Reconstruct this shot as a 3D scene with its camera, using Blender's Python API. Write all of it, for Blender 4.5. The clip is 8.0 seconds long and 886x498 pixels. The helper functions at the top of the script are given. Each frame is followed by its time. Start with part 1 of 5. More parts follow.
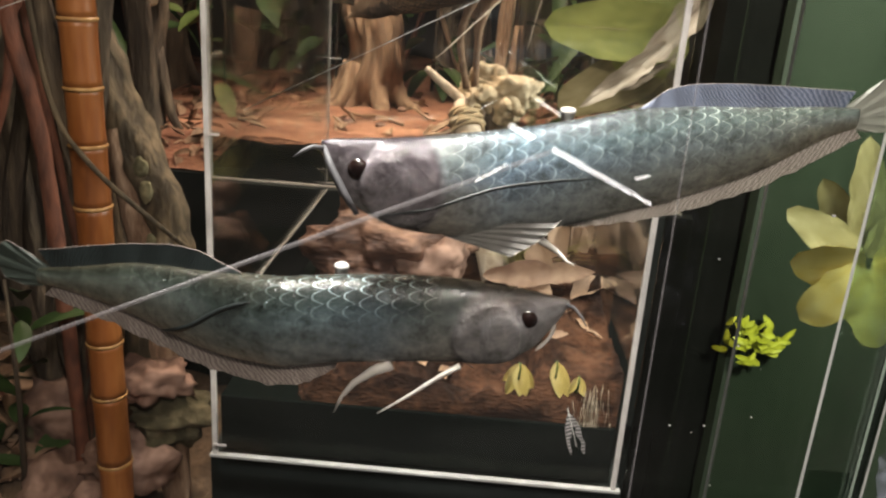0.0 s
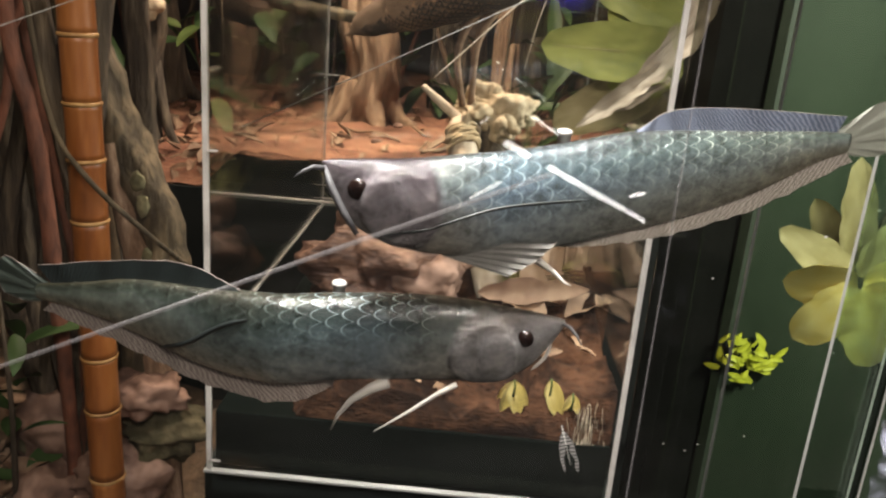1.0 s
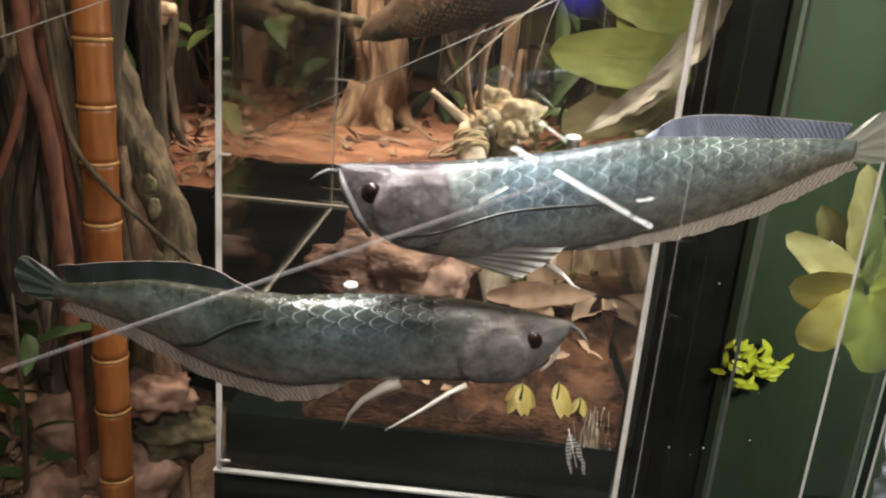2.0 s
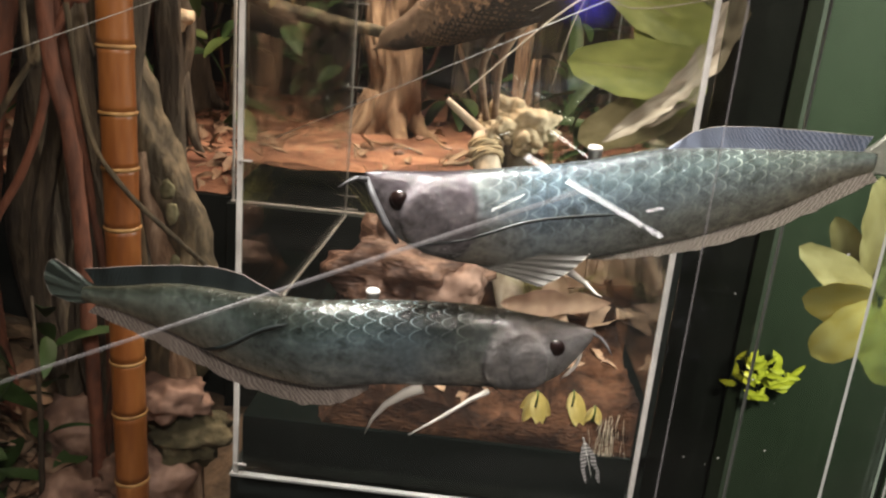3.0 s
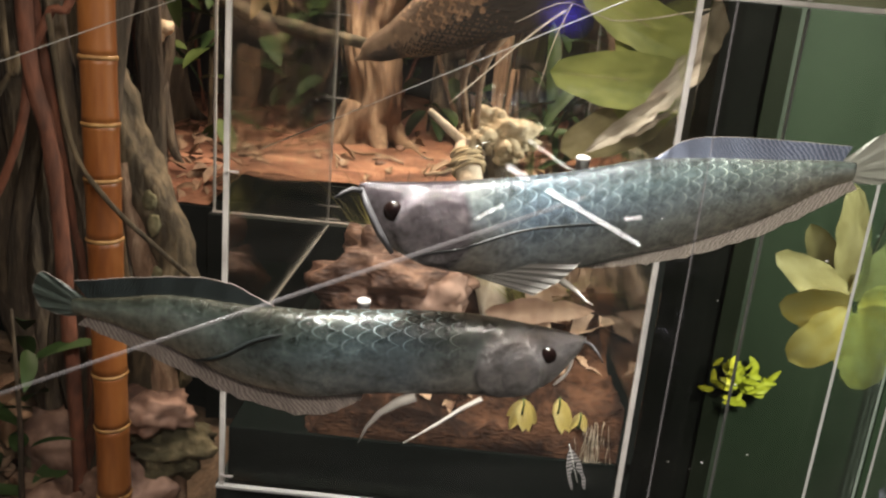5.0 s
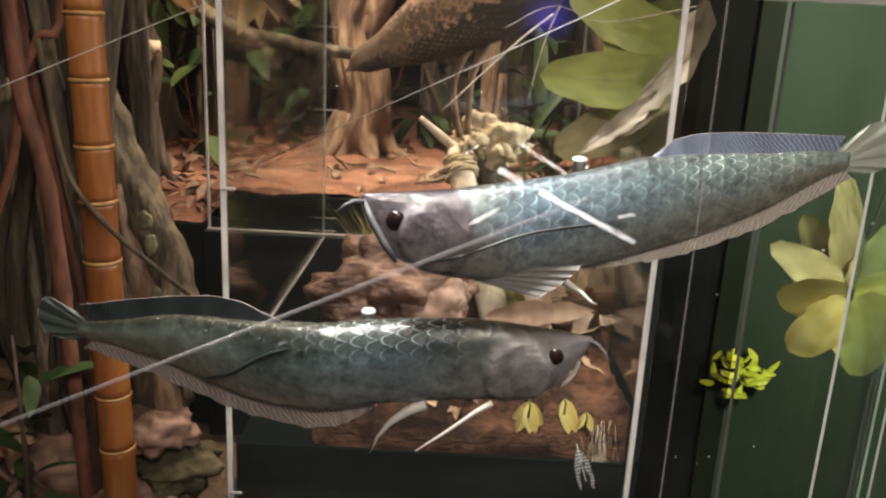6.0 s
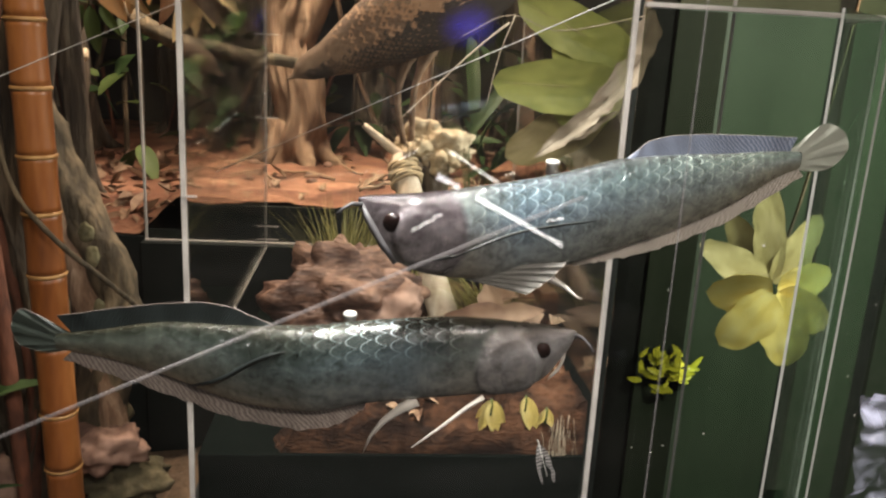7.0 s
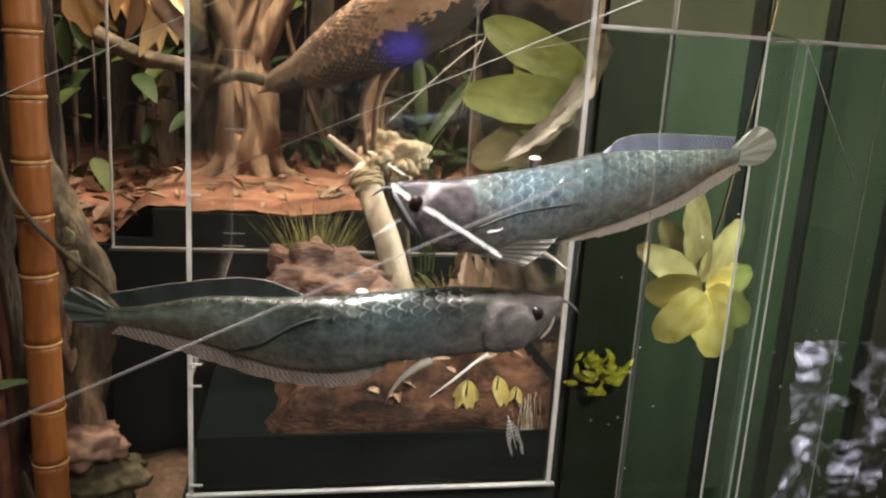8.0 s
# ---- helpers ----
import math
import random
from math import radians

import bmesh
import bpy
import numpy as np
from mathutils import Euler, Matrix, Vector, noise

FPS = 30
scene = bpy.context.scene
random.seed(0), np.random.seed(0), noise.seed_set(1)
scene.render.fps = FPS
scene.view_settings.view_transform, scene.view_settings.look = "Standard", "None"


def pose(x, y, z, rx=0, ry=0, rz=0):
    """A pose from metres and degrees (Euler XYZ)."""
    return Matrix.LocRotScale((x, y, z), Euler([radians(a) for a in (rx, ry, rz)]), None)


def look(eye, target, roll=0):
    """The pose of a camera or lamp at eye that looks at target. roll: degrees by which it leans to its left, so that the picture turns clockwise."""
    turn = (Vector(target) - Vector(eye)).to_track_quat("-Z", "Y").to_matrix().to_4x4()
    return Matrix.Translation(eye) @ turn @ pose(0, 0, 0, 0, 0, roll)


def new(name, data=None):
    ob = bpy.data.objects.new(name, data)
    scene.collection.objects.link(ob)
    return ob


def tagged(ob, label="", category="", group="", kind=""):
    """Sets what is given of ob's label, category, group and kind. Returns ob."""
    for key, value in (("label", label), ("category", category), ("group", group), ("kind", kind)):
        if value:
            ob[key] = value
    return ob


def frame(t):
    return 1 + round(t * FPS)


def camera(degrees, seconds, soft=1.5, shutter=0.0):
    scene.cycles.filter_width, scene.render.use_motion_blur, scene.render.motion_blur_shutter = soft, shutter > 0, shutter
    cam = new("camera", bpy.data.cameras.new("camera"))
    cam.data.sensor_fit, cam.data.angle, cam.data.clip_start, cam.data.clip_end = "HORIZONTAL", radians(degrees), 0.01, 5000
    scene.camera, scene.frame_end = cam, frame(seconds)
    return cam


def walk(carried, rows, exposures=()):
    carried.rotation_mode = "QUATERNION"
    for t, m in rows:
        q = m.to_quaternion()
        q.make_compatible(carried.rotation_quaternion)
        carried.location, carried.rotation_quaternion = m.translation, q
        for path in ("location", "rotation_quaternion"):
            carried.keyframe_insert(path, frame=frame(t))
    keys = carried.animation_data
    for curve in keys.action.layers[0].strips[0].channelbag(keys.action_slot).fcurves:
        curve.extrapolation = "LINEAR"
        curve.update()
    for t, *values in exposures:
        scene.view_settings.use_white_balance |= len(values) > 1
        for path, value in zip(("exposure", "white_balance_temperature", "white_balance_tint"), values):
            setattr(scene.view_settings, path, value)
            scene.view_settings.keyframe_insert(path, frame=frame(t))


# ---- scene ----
cam = camera(57.9, 8.0, soft=2.3)
METRES, EYE, TILT, LEAN, TURN = 0.40, 1.5, 0.0, 0.0, 2.0
ROWS = [
    (0.0, 0.0, 0.0, 0.0, 1.3, -18.67, -3.85),
    (0.5, -0.0049, -0.0102, 0.0132, 1.08, -17.96, -4.2),
    (1.0, -0.0128, -0.0202, 0.02, 1.01, -17.61, -4.43),
    (1.5, -0.0139, -0.0399, 0.0244, 1.2, -17.49, -4.52),
    (3.0, -0.0757, -0.096, 0.0308, 2.21, -16.82, -5.05),
    (3.5, -0.0848, -0.1034, 0.0338, 2.34, -16.54, -5.32),
    (4.0, -0.1019, -0.1105, 0.0358, 2.02, -16.34, -5.69),
    (4.5, -0.1152, -0.1168, 0.0337, 1.05, -16.2, -6.08),
    (6.0, -0.1522, -0.1386, 0.0415, -0.69, -15.49, -2.75),
    (6.5, -0.2136, -0.1538, 0.0402, -2.46, -15.16, -2.53),
    (7.0, -0.3696, -0.2003, 0.0277, -6.63, -14.62, -2.98),
    (7.5, -0.5178, -0.3236, 0.0042, -9.51, -13.86, -3.34),
    (8.0, -0.7246, -0.6096, -0.0188, -12.02, -12.89, -3.55),
]
walk(cam, [(t, pose(0, 0, EYE, TILT, LEAN, TURN) @ pose(METRES * x, METRES * y, METRES * z, 90 + pitch, roll, yaw)) for t, x, y, z, yaw, pitch, roll in ROWS])

# ---------- world, light, exposure ----------
world = bpy.data.worlds.new("world")
scene.world = world
world.use_nodes = True
wbg = world.node_tree.nodes["Background"]
wbg.inputs["Color"].default_value = (0.9, 0.85, 0.8, 1)
wbg.inputs["Strength"].default_value = 0.012
scene.view_settings.exposure = 0.33


def area_lamp(name, eye, target, power, size, color, spread=120):
    d = bpy.data.lights.new(name, "AREA")
    d.energy, d.size, d.color, d.spread = power, size, color, radians(spread)
    ob = new(name, d)
    ob.matrix_world = look(eye, target)
    return ob


area_lamp("case_lamp", (-0.25, 0.80, 2.75), (0.0, 0.95, 1.2), 17, 0.30, (1.0, 0.95, 0.90), 60)
area_lamp("front_lamp", (0.5, -0.9, 2.95), (0.0, 1.0, 1.2), 15, 0.5, (1.0, 0.87, 0.78), 100)
area_lamp("stage_lamp", (-0.5, 2.9, 3.0), (-0.3, 3.1, 0.9), 44, 0.35, (1.0, 0.77, 0.59), 110)
area_lamp("bed_lamp", (-0.75, 0.9, 2.9), (-0.9, 1.9, 0.9), 6, 0.3, (1.0, 0.80, 0.58), 130)
area_lamp("wall_lamp", (2.5, 2.0, 2.35), (2.3, 4.7, -0.8), 235, 0.8, (1.0, 0.95, 0.84), 175)
# unseen light, added so reflections in the glass lift the dark tones
area_lamp("gallery_fill", (0.0, -4.5, 3.25), (0.0, -4.6, 0.0), 45, 3.0, (1.0, 0.92, 0.84), 170)


# ---------- materials ----------
def mat(name):
    m = bpy.data.materials.new(name)
    m.use_nodes = True
    nt = m.node_tree
    return m, nt, nt.nodes["Principled BSDF"], nt.links


def ramp(nt, stops):
    r = nt.nodes.new("ShaderNodeValToRGB")
    e = r.color_ramp.elements
    while len(e) < len(stops):
        e.new(0.5)
    for k, (p, c) in zip(e, stops):
        k.position, k.color = p, (*c, 1)
    return r


def grainy(name, stops, scale=6.0, rough=0.7, stretch=(1, 1, 1), bump=0.3, fine=40.0, metal=0.0, spec=0.5, vary=0.0, coat=0.0, dist=0.01):
    """Noise at two scales drives colour and relief."""
    m, nt, b, ln = mat(name)
    tc = nt.nodes.new("ShaderNodeTexCoord")
    mp = nt.nodes.new("ShaderNodeMapping")
    mp.inputs["Scale"].default_value = stretch
    ln.new(tc.outputs["Object"], mp.inputs["Vector"])
    n1 = nt.nodes.new("ShaderNodeTexNoise")
    n1.inputs["Scale"].default_value, n1.inputs["Detail"].default_value = scale, 6
    n2 = nt.nodes.new("ShaderNodeTexNoise")
    n2.inputs["Scale"].default_value, n2.inputs["Detail"].default_value = fine, 4
    for n in (n1, n2):
        ln.new(mp.outputs["Vector"], n.inputs["Vector"])
    mx = nt.nodes.new("ShaderNodeMath")
    mx.operation = "MULTIPLY_ADD"
    mx.inputs[1].default_value = 0.35
    ln.new(n2.outputs["Fac"], mx.inputs[0])
    sc = nt.nodes.new("ShaderNodeMath")
    sc.operation = "MULTIPLY"
    sc.inputs[1].default_value = 0.75
    ln.new(n1.outputs["Fac"], sc.inputs[0])
    ln.new(sc.outputs[0], mx.inputs[2])
    last = mx.outputs[0]
    if vary:
        oi = nt.nodes.new("ShaderNodeObjectInfo")
        av = nt.nodes.new("ShaderNodeMath")
        av.operation = "MULTIPLY_ADD"
        av.inputs[1].default_value = vary
        ln.new(oi.outputs["Random"], av.inputs[0])
        ln.new(last, av.inputs[2])
        last = av.outputs[0]
    r = ramp(nt, stops)
    ln.new(last, r.inputs["Fac"])
    ln.new(r.outputs["Color"], b.inputs["Base Color"])
    bp = nt.nodes.new("ShaderNodeBump")
    bp.inputs["Strength"].default_value, bp.inputs["Distance"].default_value = bump, dist
    ln.new(mx.outputs[0], bp.inputs["Height"])
    ln.new(bp.outputs["Normal"], b.inputs["Normal"])
    b.inputs["Roughness"].default_value, b.inputs["Metallic"].default_value = rough, metal
    b.inputs["Specular IOR Level"].default_value = spec
    b.inputs["Coat Weight"].default_value = coat
    return m


def acrylic(name, tint=(0.97, 0.98, 0.97), ior=1.45, rough=0.0, gain=1.0, dust=0.0):
    """Clear sheet: see-through, with gloss by Fresnel and, by dust, a painted streaky haze."""
    m, nt, b, ln = mat(name)
    nt.nodes.remove(b)
    out = nt.nodes["Material Output"]
    tr = nt.nodes.new("ShaderNodeBsdfTransparent")
    tr.inputs["Color"].default_value = (*tint, 1)
    gl = nt.nodes.new("ShaderNodeBsdfGlossy")
    gl.inputs["Roughness"].default_value = rough
    lw = nt.nodes.new("ShaderNodeLayerWeight")
    lw.inputs["Blend"].default_value = 0.5
    pw = nt.nodes.new("ShaderNodeMath")
    pw.operation = "POWER"
    pw.inputs[1].default_value = 5.0
    ln.new(lw.outputs["Facing"], pw.inputs[0])
    f0 = gain * ((ior - 1) / (ior + 1)) ** 2
    g = nt.nodes.new("ShaderNodeMath")
    g.operation = "MULTIPLY_ADD"
    g.inputs[1].default_value, g.inputs[2].default_value = 1 - f0, f0
    ln.new(pw.outputs[0], g.inputs[0])
    mix = nt.nodes.new("ShaderNodeMixShader")
    ln.new(g.outputs[0], mix.inputs[0])
    ln.new(tr.outputs[0], mix.inputs[1])
    ln.new(gl.outputs[0], mix.inputs[2])
    last = mix
    # streaked pale veil, painted to lift dark tones like reflected haze
    if dust:
        tc = nt.nodes.new("ShaderNodeTexCoord")
        mp = nt.nodes.new("ShaderNodeMapping")
        mp.inputs["Rotation"].default_value = (0, radians(-28), 0)
        mp.inputs["Scale"].default_value = (1.1, 1, 6.5)
        ln.new(tc.outputs["Object"], mp.inputs["Vector"])
        nz = nt.nodes.new("ShaderNodeTexNoise")
        nz.inputs["Scale"].default_value, nz.inputs["Detail"].default_value, nz.inputs["Distortion"].default_value = 3.2, 8, 0.6
        ln.new(mp.outputs["Vector"], nz.inputs["Vector"])
        r = ramp(nt, [(0.40, (dust * 0.15,) * 3), (0.58, (dust * 0.55,) * 3), (0.74, (dust,) * 3)])
        ln.new(nz.outputs["Fac"], r.inputs["Fac"])
        df = nt.nodes.new("ShaderNodeBsdfDiffuse")
        df.inputs["Color"].default_value = (0.75, 0.70, 0.66, 1)
        last = nt.nodes.new("ShaderNodeMixShader")
        ln.new(r.outputs["Color"], last.inputs[0])
        ln.new(mix.outputs[0], last.inputs[1])
        ln.new(df.outputs[0], last.inputs[2])
    ln.new(last.outputs[0], out.inputs["Surface"])
    return m


CLEAR = acrylic("clear_acrylic")
GREENISH = acrylic("green_tinged_acrylic", (0.78, 0.90, 0.82), 1.5)
# edge glow put into the colour: bright, dim and dark copies of one acrylic
EDGE = grainy("bright_acrylic_edge", [(0.3, (0.28, 0.265, 0.25)), (0.7, (0.50, 0.475, 0.45))], 9, 0.25, bump=0.05)
EDGE_DIM = grainy("dim_acrylic_edge", [(0.3, (0.22, 0.22, 0.21)), (0.7, (0.34, 0.34, 0.32))], 9, 0.3, bump=0.05)
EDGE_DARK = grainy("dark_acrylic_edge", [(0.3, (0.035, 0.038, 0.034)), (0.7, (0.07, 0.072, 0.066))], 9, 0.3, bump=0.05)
BLACK = grainy("black_painted_board", [(0.3, (0.005, 0.007, 0.006)), (0.7, (0.013, 0.016, 0.015))], 5, 0.75, bump=0.1, spec=0.15)
GREENWALL = grainy("dark_green_panel", [(0.3, (0.016, 0.025, 0.015)), (0.7, (0.036, 0.050, 0.033))], 2.5, 0.6, (1, 1, 0.3), 0.15, spec=0.15)
GREENSTRIP = grainy("mid_green_panel", [(0.3, (0.026, 0.042, 0.025)), (0.7, (0.046, 0.070, 0.044))], 3, 0.6, (1, 1, 0.2), 0.15, spec=0.15)
DARKWALL = grainy("dark_brown_wall", [(0.3, (0.012, 0.010, 0.008)), (0.7, (0.035, 0.028, 0.02))], 3, 0.6, bump=0.1)
SOIL = grainy("red_soil", [(0.30, (0.045, 0.018, 0.011)), (0.5, (0.165, 0.066, 0.036)), (0.72, (0.34, 0.17, 0.10))], 3.2, 0.9, (1, 2.2, 1), 0.8, 38, dist=0.03)
# shade at the case is put into this darker soil colour
BEDSOIL = grainy("shaded_reddish_soil", [(0.3, (0.0022, 0.0012, 0.0009)), (0.5, (0.013, 0.0060, 0.0038)), (0.70, (0.085, 0.040, 0.022))], 8, 0.95, (1, 1, 2.2), 1.0, 70, spec=0.1, dist=0.02)
BASEGREEN = grainy("blackish_green_board", [(0.3, (0.0012, 0.002, 0.0016)), (0.7, (0.003, 0.005, 0.004))], 4, 0.9, bump=0.1, spec=0.02)
HUMUS = grainy("forest_ground", [(0.3, (0.022, 0.017, 0.010)), (0.55, (0.085, 0.055, 0.032)), (0.75, (0.19, 0.13, 0.08))], 7, 0.9, bump=0.9, fine=45, dist=0.03)
BAMBOO = grainy("orange_bamboo", [(0.25, (0.085, 0.025, 0.007)), (0.48, (0.23, 0.075, 0.018)), (0.75, (0.38, 0.155, 0.045))], 9, 0.42, (1, 1, 0.16), 0.25, 80)
BAMBOO_RING = grainy("pale_bamboo_node", [(0.3, (0.20, 0.085, 0.025)), (0.7, (0.46, 0.27, 0.10))], 20, 0.5)
VINE = grainy("reddish_vine_bark", [(0.33, (0.022, 0.008, 0.005)), (0.66, (0.17, 0.060, 0.032))], 18, 0.75, (1, 1, 0.4), 0.7, 60, dist=0.02)
BARK = grainy("dark_bark", [(0.3, (0.016, 0.012, 0.008)), (0.55, (0.055, 0.04, 0.026)), (0.75, (0.13, 0.10, 0.065))], 12, 0.9, (2, 2, 0.5), 1.0, 40, dist=0.03)
TANBARK = grainy("tan_bark", [(0.3, (0.045, 0.026, 0.016)), (0.5, (0.19, 0.115, 0.070)), (0.75, (0.40, 0.28, 0.19))], 9, 0.85, (3, 3, 0.4), 1.0, 60, dist=0.025)
ROOT = grainy("olive_root_bark", [(0.3, (0.012, 0.009, 0.005)), (0.5, (0.050, 0.037, 0.020)), (0.75, (0.17, 0.125, 0.072))], 12, 0.85, (2, 2, 0.7), 0.7, 30, dist=0.03)
ROCK = grainy("red_brown_rock", [(0.3, (0.010, 0.005, 0.004)), (0.5, (0.075, 0.034, 0.022)), (0.72, (0.30, 0.17, 0.115))], 9, 0.55, (0.8, 1, 2.4), 1.0, 55, dist=0.025)
PINKROCK = grainy("pinkish_mossy_stone", [(0.32, (0.018, 0.010, 0.008)), (0.5, (0.14, 0.078, 0.055)), (0.70, (0.36, 0.23, 0.175))], 9, 0.8, bump=0.8, fine=26, dist=0.02)
LICHEN = grainy("pale_olive_lichen", [(0.3, (0.07, 0.066, 0.035)), (0.7, (0.20, 0.18, 0.10))], 20, 0.95, bump=0.8)
MOSS = grainy("green_moss", [(0.3, (0.018, 0.018, 0.008)), (0.55, (0.07, 0.060, 0.030)), (0.75, (0.16, 0.13, 0.075))], 12, 0.95, bump=1.0, dist=0.03)
PALEROOT = grainy("bleached_root_wood", [(0.25, (0.12, 0.085, 0.045)), (0.48, (0.42, 0.33, 0.21)), (0.8, (0.72, 0.62, 0.46))], 11, 0.75, (1, 1, 1), 1.0, 45, dist=0.02)
POSTWOOD = grainy("peeled_pale_wood", [(0.28, (0.20, 0.145, 0.095)), (0.48, (0.54, 0.44, 0.33)), (0.75, (0.76, 0.67, 0.55))], 8, 0.7, (3, 3, 0.5), 0.8, 50, dist=0.015)
TWINE = grainy("straw_twine", [(0.3, (0.28, 0.20, 0.11)), (0.7, (0.62, 0.50, 0.32))], 30, 0.9, bump=0.6)
LEAF_Y = grainy("yellow_green_leaf", [(0.25, (0.34, 0.27, 0.06)), (0.5, (0.68, 0.53, 0.16)), (0.75, (0.86, 0.74, 0.34))], 7, 0.5, (1, 2.5, 1), 0.6, 35)
LEAF_DULL = grainy("faded_olive_leaf", [(0.25, (0.10, 0.085, 0.032)), (0.5, (0.23, 0.19, 0.080)), (0.75, (0.38, 0.32, 0.17))], 7, 0.55, (1, 2.5, 1), 0.6, 35)
LEAF_TAN = grainy("tan_dry_leaf", [(0.25, (0.09, 0.045, 0.018)), (0.5, (0.34, 0.20, 0.085)), (0.75, (0.62, 0.44, 0.22))], 6, 0.55, (1, 3, 1), 0.6, 30, vary=0.25)
HUSK = grainy("pale_shredded_husk", [(0.25, (0.16, 0.12, 0.08)), (0.5, (0.36, 0.30, 0.22)), (0.75, (0.58, 0.50, 0.39))], 9, 0.7, (1, 7, 1), 0.9, 40, dist=0.012)
LEAF_LIME = grainy("lime_green_leaf", [(0.25, (0.09, 0.12, 0.035)), (0.5, (0.26, 0.29, 0.07)), (0.75, (0.42, 0.44, 0.12))], 7, 0.5, (1, 2.0, 1), 0.5, 30)
LEAF_B = grainy("bright_yellow_leaf", [(0.3, (0.34, 0.36, 0.02)), (0.7, (0.66, 0.66, 0.06))], 8, 0.45, bump=0.2)
LEAF_G = grainy("deep_green_leaf", [(0.3, (0.007, 0.017, 0.005)), (0.7, (0.030, 0.058, 0.016))], 6, 0.6, spec=0.3, bump=0.2, vary=0.25)
LEAF_L = grainy("fresh_green_leaf", [(0.3, (0.022, 0.040, 0.009)), (0.7, (0.075, 0.105, 0.025))], 6, 0.6, spec=0.3, bump=0.2, vary=0.2)
LEAF_D = grainy("dry_brown_leaf", [(0.25, (0.030, 0.015, 0.008)), (0.55, (0.12, 0.062, 0.035)), (0.85, (0.29, 0.195, 0.125))], 8, 0.7, bump=0.5, vary=0.35)
GRASS = grainy("yellowing_grass", [(0.3, (0.07, 0.08, 0.015)), (0.7, (0.28, 0.25, 0.07))], 9, 0.6, vary=0.2)
PALEWHITE = grainy("white_plastic", [(0.3, (0.34, 0.33, 0.31)), (0.7, (0.50, 0.48, 0.46))], 20, 0.35, bump=0.05)
CONCRETE = grainy("grey_floor", [(0.3, (0.005, 0.005, 0.005)), (0.7, (0.014, 0.0135, 0.013))], 4, 0.6, bump=0.1)
WALLPAINT = grainy("grey_room_paint", [(0.3, (0.16, 0.15, 0.145)), (0.7, (0.24, 0.225, 0.21))], 3, 0.7, bump=0.05)


# ---------- building helpers ----------
def add(name, bm, material, parent=None, label="", smooth=True):
    me = bpy.data.meshes.new(name)
    if smooth:
        for f in bm.faces:
            f.smooth = True
    bm.to_mesh(me)
    bm.free()
    for m in (material if isinstance(material, (list, tuple)) else [material]):
        me.materials.append(m)
    ob = new(name, me)
    if parent is not None:
        ob.parent = parent
    if label:
        ob["label"] = label
    return ob


part = add


def empty(name, at=(0, 0, 0)):
    ob = new(name)
    ob.empty_display_size = 0.05
    ob.location = at
    return ob


def box_bm(x0, x1, y0, y1, z0, z1, bevel=0.0, bm=None):
    bm = bm or bmesh.new()
    r = bmesh.ops.create_cube(bm, size=1)
    vs = r["verts"]
    for v in vs:
        v.co = Vector(((x0 + x1) / 2 + v.co.x * (x1 - x0), (y0 + y1) / 2 + v.co.y * (y1 - y0), (z0 + z1) / 2 + v.co.z * (z1 - z0)))
    if bevel:
        es = list({e for v in vs for e in v.link_edges})
        bmesh.ops.bevel(bm, geom=es, offset=bevel, segments=2, affect="EDGES", profile=0.5)
    return bm


def tube_bm(points, radii, sides=12, bm=None, wobble=0.0, cap=True, seed=0, flute=0.0):
    """A tube of round sections through points, each with a radius (or two: across, up)."""
    bm = bm or bmesh.new()
    pts = [Vector(p) for p in points]
    rings = []
    rng = random.Random(seed)
    side = None
    for i, p in enumerate(pts):
        d = (pts[min(i + 1, len(pts) - 1)] - pts[max(i - 1, 0)]).normalized()
        if side is None:
            side = d.orthogonal().normalized()
        side = (side - d * side.dot(d)).normalized()
        up = d.cross(side)
        r = radii[i] if isinstance(radii, (list, tuple)) else radii
        ring = []
        for k in range(sides):
            a = 2 * math.pi * k / sides
            rr = r * (1 + wobble * rng.uniform(-1, 1))
            if flute:
                rr *= 1 + flute * noise.noise((math.cos(a) * 2.6, math.sin(a) * 2.6, i * 0.22 + seed * 3.7)) + flute * 0.5 * noise.noise((math.cos(a) * 6, math.sin(a) * 6, i * 0.35 + seed))
            ring.append(bm.verts.new(p + (side * math.cos(a) + up * math.sin(a)) * rr))
        rings.append(ring)
    for a, b in zip(rings, rings[1:]):
        for k in range(sides):
            bm.faces.new((a[k], a[(k + 1) % sides], b[(k + 1) % sides], b[k]))
    if cap:
        bm.faces.new(rings[0][::-1])
        bm.faces.new(rings[-1])
    return bm


def smooth_path(ctrl, n):
    """Catmull-Rom through control points (tuples of any length)."""
    c = [np.array(p, float) for p in ctrl]
    c = [2 * c[0] - c[1]] + c + [2 * c[-1] - c[-2]]
    out = []
    m = len(c) - 3
    for i in range(n):
        s = i / (n - 1) * m
        k = min(int(s), m - 1)
        t = s - k
        p0, p1, p2, p3 = c[k:k + 4]
        out.append(0.5 * (2 * p1 + (p2 - p0) * t + (2 * p0 - 5 * p1 + 4 * p2 - p3) * t * t + (3 * p1 - p0 - 3 * p2 + p3) * t ** 3))
    return out


